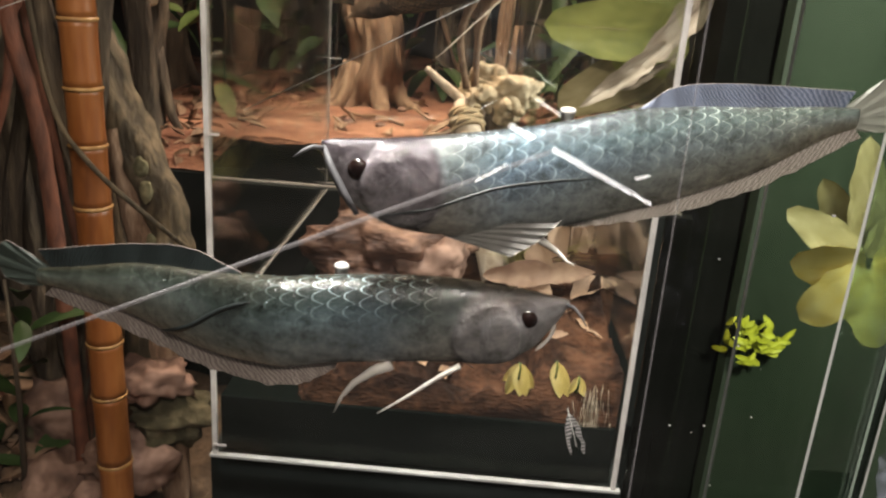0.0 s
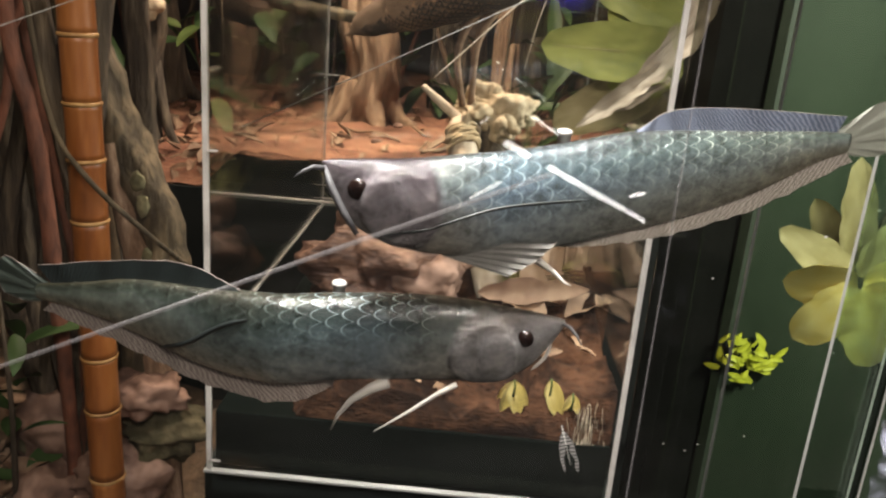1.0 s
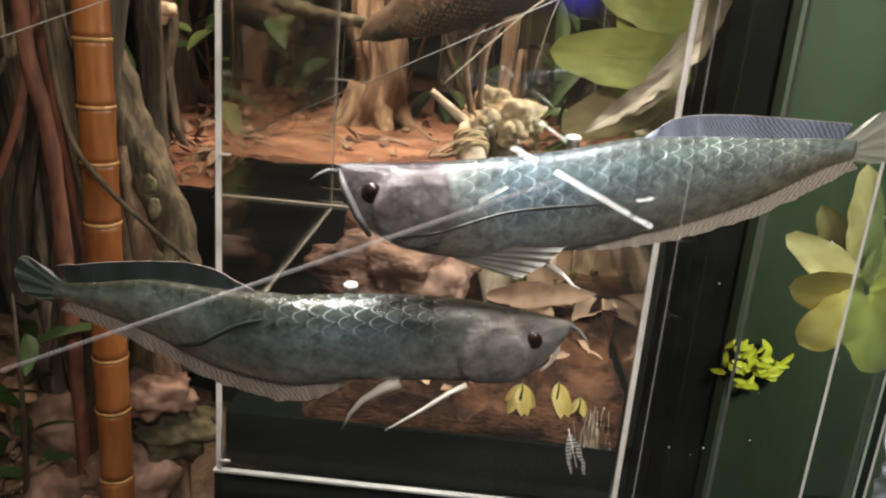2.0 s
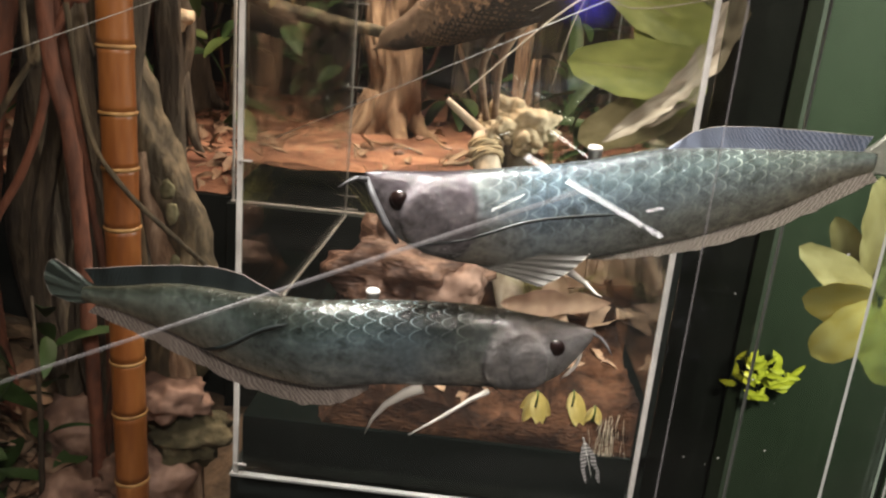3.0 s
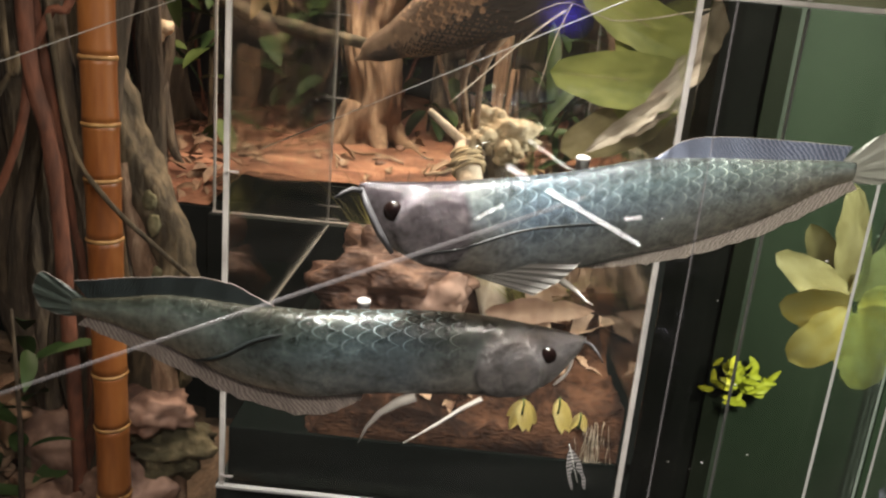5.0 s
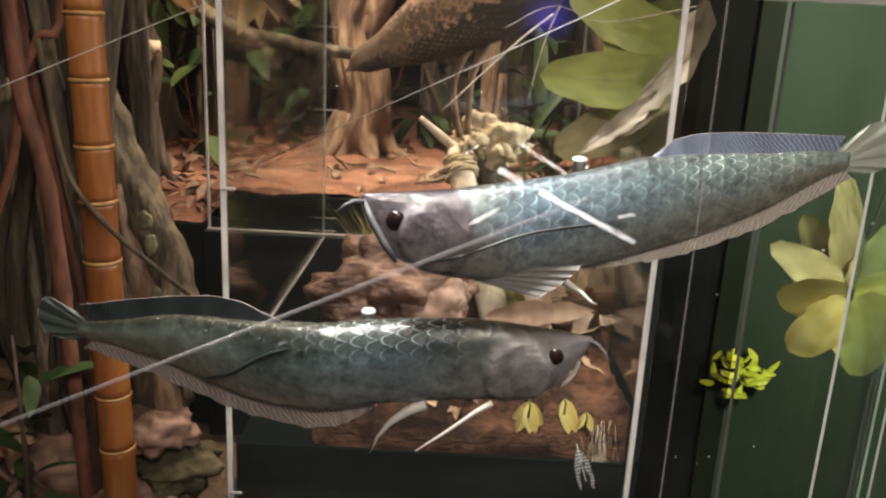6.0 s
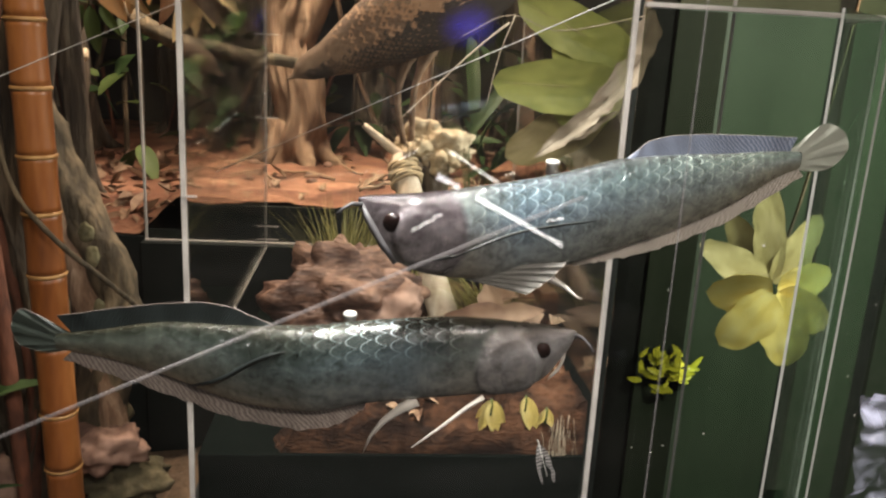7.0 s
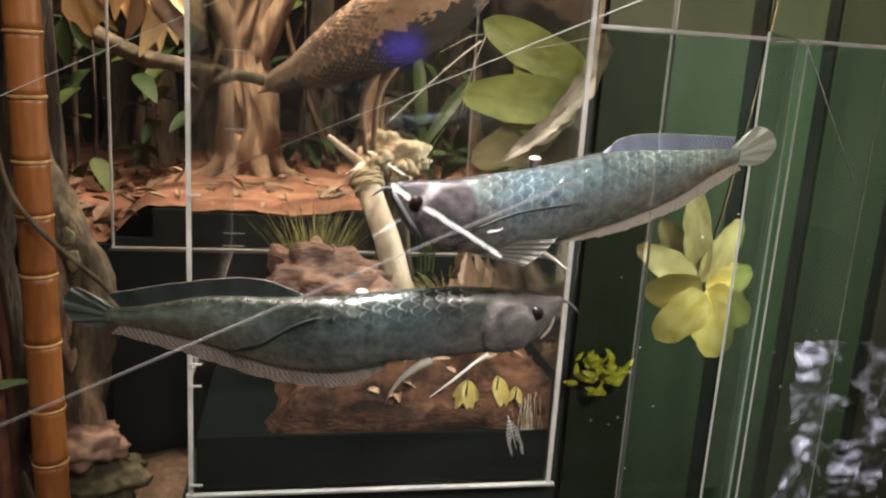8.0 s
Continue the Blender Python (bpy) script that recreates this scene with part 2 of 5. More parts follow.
def leaf_bm(length, width, curl=0.15, fold=0.25, n=8, bm=None, m=None, point=1.0, thick=0.0006, ragged=0.0):
    """A leaf blade along +x with a midrib fold, drooping in z."""
    bm = bm or bmesh.new()
    m = m or Matrix.Identity(4)
    rows = []
    for side in (1, -1):
        rr = []
        for i in range(n + 1):
            s = i / n
            w = width * 0.5 * (math.sin(math.pi * min(1, s ** 0.8)) ** (0.7 * point)) if 0 < s < 1 else 0.0004
            w *= 1 + ragged * noise.noise((s * 7, length * 90, width * 50))
            x = length * s
            z = -curl * length * s * s
            rr.append([bm.verts.new(m @ Vector((x, y * (1 + ragged * 0.5 * noise.noise((s * 9, y * 60, 2))), z + abs(y) * fold + side * thick + ragged * 0.08 * length * noise.noise((s * 5, y * 40, length * 33))))) for y in (-w, -w * 0.5, 0, w * 0.5, w)])
        rows.append(rr)
    for side, rr in zip((1, -1), rows):
        for a, b in zip(rr, rr[1:]):
            for k in range(4):
                q = (a[k], b[k], b[k + 1], a[k + 1])
                bm.faces.new(q if side < 0 else q[::-1])
    return bm


def rock_bm(size, seed, rough=0.35, sub=5, freq=1.6):
    bm = bmesh.new()
    bmesh.ops.create_icosphere(bm, subdivisions=sub, radius=1)
    off = Vector((seed * 7.3, seed * 3.1, seed * 1.7))
    for v in bm.verts:
        d = v.co.normalized()
        k = 1 + rough * noise.noise(d * freq + off) + rough * 0.45 * noise.noise(d * freq * 2.7 + off) - rough * 0.35 * abs(noise.noise(d * freq * 1.9 + off * 2)) - rough * 0.22 * abs(noise.noise(d * freq * 4.5 + off)) + rough * 0.12 * noise.noise(d * freq * 11 + off)
        v.co = Vector((d.x * size[0] * k, d.y * size[1] * k, d.z * size[2] * k))
    return bm


# ---------- the room ----------
bm = box_bm(-5.5, 5.5, -8.6, 0.66, -0.12, 0.0)
tagged(add("floor", bm, CONCRETE, smooth=False), "dark grey floor of the visitors' walkway", "floor", kind="structure")
bm = box_bm(-5.5, 5.5, 0.66, 6.0, -2.45, -2.3)
tagged(add("ground", bm, BLACK, smooth=False), "dark sunken floor round the display", "ground", kind="structure")
bm = box_bm(-5.5, 5.5, 0.62, 0.659, -2.3, -0.12)
tagged(add("trim", bm, BLACK, smooth=False), "black riser under the walkway edge", "trim", kind="structure")
for nm, b in (("wall_south", (-5.5, 5.5, -8.72, -8.6, -0.12, 3.3)), ("wall_west", (-5.62, -5.5, -8.72, 6.1, -2.45, 3.3)),
              ("wall_east", (5.5, 5.62, -8.72, 6.1, -2.45, 3.3))):
    tagged(add(nm, box_bm(*b), WALLPAINT, smooth=False), "dark painted gallery wall", "wall", kind="structure")
tagged(add("wall_north", box_bm(-5.5, 5.5, 6.0, 6.12, -2.45, 3.3), DARKWALL, smooth=False), "dark brown back wall of the forest scene", "wall", kind="structure")
tagged(add("ceiling", box_bm(-5.62, 5.62, -8.72, 6.12, 3.3, 3.42), WALLPAINT, smooth=False), "dark gallery ceiling", "ceiling", kind="structure")

# dark green panelled wall beyond the cases
gw = tagged(add("wall_green", box_bm(0.75, 5.5, 4.72, 4.80, -2.3, 3.3), BLACK, smooth=False), "dark wall clad with upright green panels", "wall", kind="structure")
for x0, x1, mt in ((0.85, 1.42, GREENWALL), (1.62, 2.60, GREENWALL), (2.72, 3.13, GREENSTRIP), (3.24, 3.80, GREENWALL), (3.9, 4.7, DARKWALL)):
    part("panel", box_bm(x0, x1, 4.68, 4.72, -2.29, 3.29, 0.006), mt, gw, smooth=False)
tagged(add("wall_partition", box_bm(0.74, 0.80, 2.66, 4.72, -2.3, 3.3), BLACK, smooth=False), "black partition beside the forest scene", "wall", kind="structure")


# ---------- forest stage behind the cases ----------
def grid_bm(x0, x1, y0, y1, nx, ny, fn):
    bm = bmesh.new()
    vs = [[bm.verts.new((x0 + (x1 - x0) * i / nx, y0 + (y1 - y0) * j / ny, fn(x0 + (x1 - x0) * i / nx, y0 + (y1 - y0) * j / ny))) for i in range(nx + 1)] for j in range(ny + 1)]
    for j in range(ny):
        for i in range(nx):
            bm.faces.new((vs[j][i], vs[j][i + 1], vs[j + 1][i + 1], vs[j + 1][i]))
    return bm


def soil_z(x, y):
    edge = min(1.0, max(0.0, (y - 2.67) / 0.12))
    slope = max(-0.11, min(0.0, (x + 0.80) * 0.8))
    return 0.935 + slope + 0.02 * edge + 0.035 * noise.noise((x * 2, y * 2, 0)) + 0.016 * noise.noise((x * 7, y * 11, 3)) + 0.007 * noise.noise((x * 22, y * 30, 5))


bm = grid_bm(-4.2, 0.735, 2.67, 5.9, 260, 150, soil_z)
tagged(add("soil", bm, SOIL), "red-brown trodden soil of the forest scene", "ground", kind="structure")
bm = bmesh.new()
for k in range(36):
    xa, xb = -4.2 + 4.935 * k / 36, -4.2 + 4.935 * (k + 1) / 36
    box_bm(xa, xb, 2.655, 2.668, -2.3, min(soil_z(xa, 2.67), soil_z(xb, 2.67)) - 0.006, 0, bm)
tagged(add("stage_front", bm, BLACK, smooth=False), "black front board of the raised stage", "board", kind="structure")
tagged(add("plinth", box_bm(-0.915, 0.735, 2.60, 2.652, 0.0, 0.80, 0.003), BLACK, smooth=False), "black painted plinth under the rear case", "plinth", kind="structure")
bm = grid_bm(-4.2, -0.45, 0.70, 2.66, 120, 80, lambda x, y: 0.03 + 0.10 * noise.noise((x * 2.2, y * 2.2, 7)) + 0.03 * noise.noise((x * 9, y * 9, 2)) + max(0, (-0.95 - x)) * 0.25)
tagged(add("forest_bed", bm, HUMUS), "brown leaf-strewn forest bed at the foot of the bamboo", "ground", kind="structure")
tagged(add("bed_board", box_bm(-4.2, -0.45, 0.682, 0.698, -2.3, 0.0), BLACK, smooth=False), "black board round the forest bed", "board", kind="structure")
tagged(add("bed_base", box_bm(-4.2, -0.45, 0.70, 2.655, -0.2, -0.10), BLACK, smooth=False), "black base under the forest bed", "board", kind="structure")


# ---------- clear cases ----------
def sheet(name, bounds, label, edges=(), material=CLEAR, edge_mat=EDGE, w=0.009):
    """A clear upright or flat sheet with its polished edges as parts."""
    ob = add(name, box_bm(*bounds), material, smooth=False)
    ob.visible_shadow = False
    tagged(ob, label, "acrylic sheet", "clear acrylic sheets")
    for e in edges:
        part("polished_edge", box_bm(*e, 0.0012), edge_mat, ob, smooth=False)
    return ob


AX0, AX1, AY, AZ0, ATOP = -0.499, 0.338, 1.42, 0.530, 2.6
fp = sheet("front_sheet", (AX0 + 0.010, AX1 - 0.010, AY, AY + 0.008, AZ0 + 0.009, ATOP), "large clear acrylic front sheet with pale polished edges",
           [(AX0, AX0 + 0.010, AY - 0.001, AY + 0.009, AZ0 + 0.001, ATOP), (AX1 - 0.010, AX1, AY - 0.001, AY + 0.009, AZ0 + 0.001, ATOP)], acrylic("hazy_clear_acrylic", dust=0.004))
part("bottom_edge", box_bm(AX0 - 0.006, AX1 + 0.010, AY - 0.003, AY + 0.011, AZ0 - 0.006, AZ0, 0.001), EDGE_DIM, fp, "dim lower edge strip", smooth=False)
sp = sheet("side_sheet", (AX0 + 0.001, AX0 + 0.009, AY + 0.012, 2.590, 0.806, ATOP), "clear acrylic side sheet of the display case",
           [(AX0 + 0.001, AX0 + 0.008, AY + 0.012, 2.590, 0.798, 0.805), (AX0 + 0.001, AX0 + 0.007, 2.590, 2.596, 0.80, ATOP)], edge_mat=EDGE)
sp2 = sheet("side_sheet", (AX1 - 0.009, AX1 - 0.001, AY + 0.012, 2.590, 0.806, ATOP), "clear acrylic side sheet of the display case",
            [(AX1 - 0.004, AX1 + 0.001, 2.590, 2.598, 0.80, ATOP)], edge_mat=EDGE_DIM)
bp_ = sheet("rear_sheet", (-0.900, 0.70, 2.640, 2.648, 0.806, ATOP), "clear acrylic rear sheet standing on the black plinth",
            [(-0.908, -0.9, 2.638, 2.650, 0.803, ATOP), (-0.908, 0.70, 2.628, 2.638, 0.797, 0.806)])
# screws and cement ticks on the sheet edges
for y, zs in ((AY, (1.205, 0.84, 0.79, 0.555)), (2.588, (1.237, 0.873, 0.828, 1.50))):
    for z in zs:
        bm = box_bm(AX0 + 0.004, AX0 + (0.030 if y < 2 else 0.045), y - 0.004, y - 0.0015, z - 0.002, z + 0.002)
        tagged(add("joint_pin", bm, EDGE, smooth=False), "small bright metal pin through the acrylic joint", "pin", "joint pins")

# upper case above to the side
# its brown tint stands in for brown-grey reflections
us = sheet("upper_front_sheet", (0.349, 2.6, AY, AY + 0.008, 1.60, 2.6), "clear acrylic front sheet of the upper case",
           [(0.349, 2.6, AY - 0.002, AY + 0.010, 1.590, 1.599), (0.512, 0.519, AY - 0.006, AY - 0.002, 1.60, 2.6)], acrylic("brown_reflection_tint", (0.90, 0.80, 0.72)))


def slanted(name, a, b, z0, z1, label, material, edge_mat):
    """A clear sheet between two upright lines in the plan."""
    a, b = Vector((*a, 0)), Vector((*b, 0))
    L = (b - a).length
    ob = add(name, box_bm(0.006, L - 0.006, -0.004, 0.004, z0, z1), material, smooth=False)
    ob.visible_shadow = False
    d = (b - a).normalized()
    ob.matrix_world = Matrix.Translation(a) @ Matrix.Rotation(math.atan2(d.y, d.x), 4, "Z")
    tagged(ob, label, "acrylic sheet", "clear acrylic sheets")
    for x0, x1 in ((0, 0.0016), (L - 0.0016, L)):
        part("polished_edge", box_bm(x0, x1, -0.0022, 0.0022, z0, z1, 0.0005), edge_mat, ob, smooth=False)
    return ob


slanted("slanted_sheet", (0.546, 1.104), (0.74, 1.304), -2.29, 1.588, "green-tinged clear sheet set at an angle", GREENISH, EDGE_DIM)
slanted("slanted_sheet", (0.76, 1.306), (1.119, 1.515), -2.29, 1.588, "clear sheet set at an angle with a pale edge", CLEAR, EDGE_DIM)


# ---------- the two fish models ----------
def fish_skin(name, stops, head_stops, scale_tone, gill, face, reach, back):
    m, nt, b, ln = mat(name)
    uv = nt.nodes.new("ShaderNodeUVMap")
    sep = nt.nodes.new("ShaderNodeSeparateXYZ")
    ln.new(uv.outputs["UV"], sep.inputs[0])
    u, v = sep.outputs["X"], sep.outputs["Y"]

    def op(kind, a, c=None, d=None):
        n = nt.nodes.new("ShaderNodeMath")
        n.operation = kind
        for i, s in enumerate((a, c, d)):
            if s is None:
                continue
            if isinstance(s, (int, float)):
                n.inputs[i].default_value = s
            else:
                ln.new(s, n.inputs[i])
        return n.outputs[0]

    nz = nt.nodes.new("ShaderNodeTexNoise")
    nz.inputs["Scale"].default_value, nz.inputs["Detail"].default_value = 9, 5
    tc = nt.nodes.new("ShaderNodeTexCoord")
    ln.new(tc.outputs["Object"], nz.inputs["Vector"])
    nf = nt.nodes.new("ShaderNodeTexNoise")
    nf.inputs["Scale"].default_value, nf.inputs["Detail"].default_value = 160, 3
    ln.new(tc.outputs["Object"], nf.inputs["Vector"])
    # overlapping scales: staggered columns of arcs
    N, M = 37.0, 8.0
    uN = op("MULTIPLY", u, N)
    col = op("FLOOR", uN)
    uu = op("FRACT", uN)
    vv = op("FRACT", op("MULTIPLY_ADD", v, M, op("MULTIPLY", op("MODULO", col, 2.0), 0.5)))
    q = op("MULTIPLY_ADD", vv, 2.0, -1.0)
    arc = op("SUBTRACT", 1.0, op("MULTIPLY", op("POWER", op("ABSOLUTE", q), 2.2), 0.80))
    dist = op("ABSOLUTE", op("SUBTRACT", uu, op("MULTIPLY", arc, 0.92)))
    line = op("SUBTRACT", 1.0, op("MINIMUM", op("MULTIPLY", dist, 13.0), 1.0))
    # scales only on the body, fading to the belly and the tail
    body = op("MULTIPLY", op("GREATER_THAN", u, 0.215), op("LESS_THAN", u, 0.96))
    fade = op("SUBTRACT", 1.0, op("MINIMUM", op("MAXIMUM", op("MULTIPLY_ADD", v, 5.0, -5.0 * reach), 0.0), 0.93))
    patch = op("MINIMUM", op("MAXIMUM", op("MULTIPLY_ADD", nz.outputs["Fac"], 4.0, -1.30), 0.26), 1.0)
    rear = op("MINIMUM", op("MAXIMUM", op("MULTIPLY_ADD", u, -5.0, 5.0 * back), 0.18), 1.0)
    mask = op("MULTIPLY", op("MULTIPLY", op("MULTIPLY", body, fade), line), op("MULTIPLY", patch, rear))
    base = ramp(nt, stops)
    vj = op("MULTIPLY_ADD", nz.outputs["Fac"], 0.40, op("ADD", v, -0.20))
    ln.new(vj, base.inputs["Fac"])
    head = ramp(nt, head_stops)
    ln.new(vj, head.inputs["Fac"])
    hm = nt.nodes.new("ShaderNodeMix")
    hm.data_type = "RGBA"
    # the head ends at the rounded rim of the gill cover
    so = nt.nodes.new("ShaderNodeSeparateXYZ")
    ln.new(tc.outputs["Object"], so.inputs[0])
    gx, gz, gr = gill
    px = op("MAXIMUM", op("MULTIPLY_ADD", so.outputs["X"], -face / gr, face * gx / gr), 0.0)
    pz = op("MULTIPLY_ADD", so.outputs["Z"], 0.72 / gr, -gz * 0.72 / gr)
    gd = op("SQRT", op("ADD", op("MULTIPLY", px, px), op("MULTIPLY", pz, pz)))
    gd = op("MULTIPLY_ADD", nz.outputs["Fac"], 0.25, gd)
    hf = op("MINIMUM", op("MAXIMUM", op("MULTIPLY_ADD", gd, 5.0, -5.2), 0.0), 1.0)
    ln.new(hf, hm.inputs[0])
    ln.new(head.outputs["Color"], hm.inputs[6])
    ln.new(base.outputs["Color"], hm.inputs[7])
    lm = nt.nodes.new("ShaderNodeMix")
    lm.data_type = "RGBA"
    ln.new(op("MULTIPLY", mask, 0.82), lm.inputs[0])
    ln.new(hm.outputs[2], lm.inputs[6])
    lm.inputs[7].default_value = (*scale_tone, 1)
    st_map = nt.nodes.new("ShaderNodeMapping")
    st_map.inputs["Scale"].default_value = (0.8, 1, 1)
    ln.new(tc.outputs["Object"], st_map.inputs["Vector"])
    nm = nt.nodes.new("ShaderNodeTexNoise")
    nm.inputs["Scale"].default_value, nm.inputs["Detail"].default_value, nm.inputs["Roughness"].default_value = 62, 9, 0.80
    ln.new(st_map.outputs["Vector"], nm.inputs["Vector"])
    tone = ramp(nt, [(0.36, (0.50, 0.49, 0.45)), (0.5, (1.0, 1.0, 1.0)), (0.64, (1.50, 1.46, 1.38))])
    # each scale has its own tone, plus shade painted under the rim before it
    row = op("FLOOR", op("MULTIPLY_ADD", v, M, op("MULTIPLY", op("MODULO", col, 2.0), 0.5)))
    cell = nt.nodes.new("ShaderNodeCombineXYZ")
    ln.new(col, cell.inputs[0])
    ln.new(row, cell.inputs[1])
    wn = nt.nodes.new("ShaderNodeTexWhiteNoise")
    wn.noise_dimensions = "2D"
    ln.new(cell.outputs[0], wn.inputs["Vector"])
    each = op("MULTIPLY", op("ADD", op("MULTIPLY_ADD", wn.outputs["Value"], 0.05, -0.025), op("MULTIPLY_ADD", uu, 0.05, -0.025)), op("MULTIPLY", body, op("MAXIMUM", fade, 0.25)))
    ln.new(op("ADD", nm.outputs["Fac"], each), tone.inputs["Fac"])
    mm = nt.nodes.new("ShaderNodeMix")
    mm.data_type, mm.blend_type = "RGBA", "MULTIPLY"
    mm.inputs[0].default_value = 1.0
    ln.new(lm.outputs[2], mm.inputs[6])
    ln.new(tone.outputs["Color"], mm.inputs[7])
    # bluer behind the gill, more olive towards the tail
    hue = ramp(nt, [(0.22, (1.0, 1.0, 1.0)), (0.32, (0.80, 0.98, 1.18)), (0.55, (0.91, 1.02, 1.06)), (0.85, (1.02, 1.04, 0.92))])
    ln.new(u, hue.inputs["Fac"])
    mh = nt.nodes.new("ShaderNodeMix")
    mh.data_type, mh.blend_type = "RGBA", "MULTIPLY"
    mh.inputs[0].default_value = 1.0
    ln.new(mm.outputs[2], mh.inputs[6])
    ln.new(hue.outputs["Color"], mh.inputs[7])
    ln.new(mh.outputs[2], b.inputs["Base Color"])
    bp = nt.nodes.new("ShaderNodeBump")
    bp.inputs["Strength"].default_value, bp.inputs["Distance"].default_value = 0.5, 0.002
    # scales rise to their rim and drop on to the next
    rise = op("DIVIDE", uu, op("MULTIPLY", arc, 0.92))
    rise = op("MULTIPLY", rise, op("LESS_THAN", rise, 1.0))
    relief = op("MULTIPLY", op("MULTIPLY", body, op("MAXIMUM", fade, 0.2)), op("MULTIPLY", rise, 0.8))
    hgt = op("ADD", relief, op("MULTIPLY", op("ADD", nf.outputs["Fac"], nm.outputs["Fac"]), op("MULTIPLY_ADD", hf, -1.0, 2.1)))
    ln.new(hgt, bp.inputs["Height"])
    ln.new(bp.outputs["Normal"], b.inputs["Normal"])
    b.inputs["Metallic"].default_value = 0.30
    ro = op("MULTIPLY_ADD", hf, -0.04, op("MULTIPLY_ADD", nz.outputs["Fac"], 0.28, 0.12))
    ln.new(ro, b.inputs["Roughness"])
    b.inputs["Coat Weight"].default_value = 0.22
    b.inputs["Coat Roughness"].default_value = 0.09
    return m


def fin_skin(name, c0, c1):
    """Ray-ribbed fin."""
    m, nt, b, ln = mat(name)
    uv = nt.nodes.new("ShaderNodeUVMap")
    wv = nt.nodes.new("ShaderNodeTexWave")
    wv.inputs["Scale"].default_value, wv.inputs["Distortion"].default_value, wv.inputs["Detail"].default_value = 18, 6.0, 3
    ln.new(uv.outputs["UV"], wv.inputs["Vector"])
    r = ramp(nt, [(0.1, c0), (0.9, c1)])
    ln.new(wv.outputs["Fac"], r.inputs["Fac"])
    ln.new(r.outputs["Color"], b.inputs["Base Color"])
    bp = nt.nodes.new("ShaderNodeBump")
    bp.inputs["Strength"].default_value, bp.inputs["Distance"].default_value = 0.4, 0.001
    ln.new(wv.outputs["Fac"], bp.inputs["Height"])
    ln.new(bp.outputs["Normal"], b.inputs["Normal"])
    b.inputs["Roughness"].default_value = 0.5
    return m


SKIN_LOW = fish_skin("green_grey_scaly_skin", [(0.0, (0.046, 0.040, 0.030)), (0.16, (0.024, 0.025, 0.020)), (0.28, (0.030, 0.036, 0.032)), (0.42, (0.090, 0.103, 0.099)), (0.62, (0.160, 0.160, 0.146)), (0.84, (0.240, 0.213, 0.185)), (1.0, (0.36, 0.30, 0.26))],
                     [(0.0, (0.040, 0.034, 0.030)), (0.25, (0.070, 0.060, 0.056)), (0.5, (0.185, 0.178, 0.180)), (1.0, (0.27, 0.255, 0.25))], (0.40, 0.45, 0.42), (0.030, 1.122, 0.040), 1, 0.30, 0.66)
SKIN_UP = fish_skin("blue_grey_scaly_skin", [(0.0, (0.065, 0.062, 0.060)), (0.14, (0.070, 0.080, 0.080)), (0.27, (0.125, 0.155, 0.158)), (0.45, (0.205, 0.232, 0.250)), (0.60, (0.215, 0.215, 0.202)), (0.80, (0.225, 0.205, 0.175)), (1.0, (0.44, 0.39, 0.33))],
                    [(0.0, (0.034, 0.027, 0.031)), (0.28, (0.062, 0.052, 0.060)), (0.6, (0.165, 0.150, 0.162)), (1.0, (0.21, 0.195, 0.19))], (0.58, 0.64, 0.62), (-0.075, 1.292, 0.042), -1, 0.44, 1.05)
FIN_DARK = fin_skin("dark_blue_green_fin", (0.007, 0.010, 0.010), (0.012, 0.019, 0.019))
FIN_MID = fin_skin("grey_fin", (0.045, 0.044, 0.040), (0.16, 0.155, 0.14))
FIN_WHITE = fin_skin("white_fin_ray", (0.45, 0.43, 0.39), (0.62, 0.60, 0.55))
FIN_BLUE = fin_skin("violet_blue_fin", (0.075, 0.095, 0.145), (0.20, 0.23, 0.30))
FIN_PALE = fin_skin("pale_cream_fin", (0.25, 0.225, 0.195), (0.50, 0.455, 0.40))
FIN_ROSE = fin_skin("dull_pinkish_fin", (0.15, 0.125, 0.110), (0.30, 0.255, 0.225))
FIN_GREY = fin_skin("grey_green_tail_fin", (0.028, 0.040, 0.033), (0.05, 0.065, 0.055))
FIN_LIGHT = fin_skin("cream_tail_fin", (0.27, 0.29, 0.24), (0.34, 0.35, 0.30))
EYE = grainy("black_glass_eye", [(0.3, (0.004, 0.003, 0.003)), (0.7, (0.012, 0.006, 0.005))], 30, 0.08, bump=0.0)
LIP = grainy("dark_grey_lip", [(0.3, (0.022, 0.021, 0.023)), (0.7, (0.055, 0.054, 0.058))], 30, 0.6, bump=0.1)


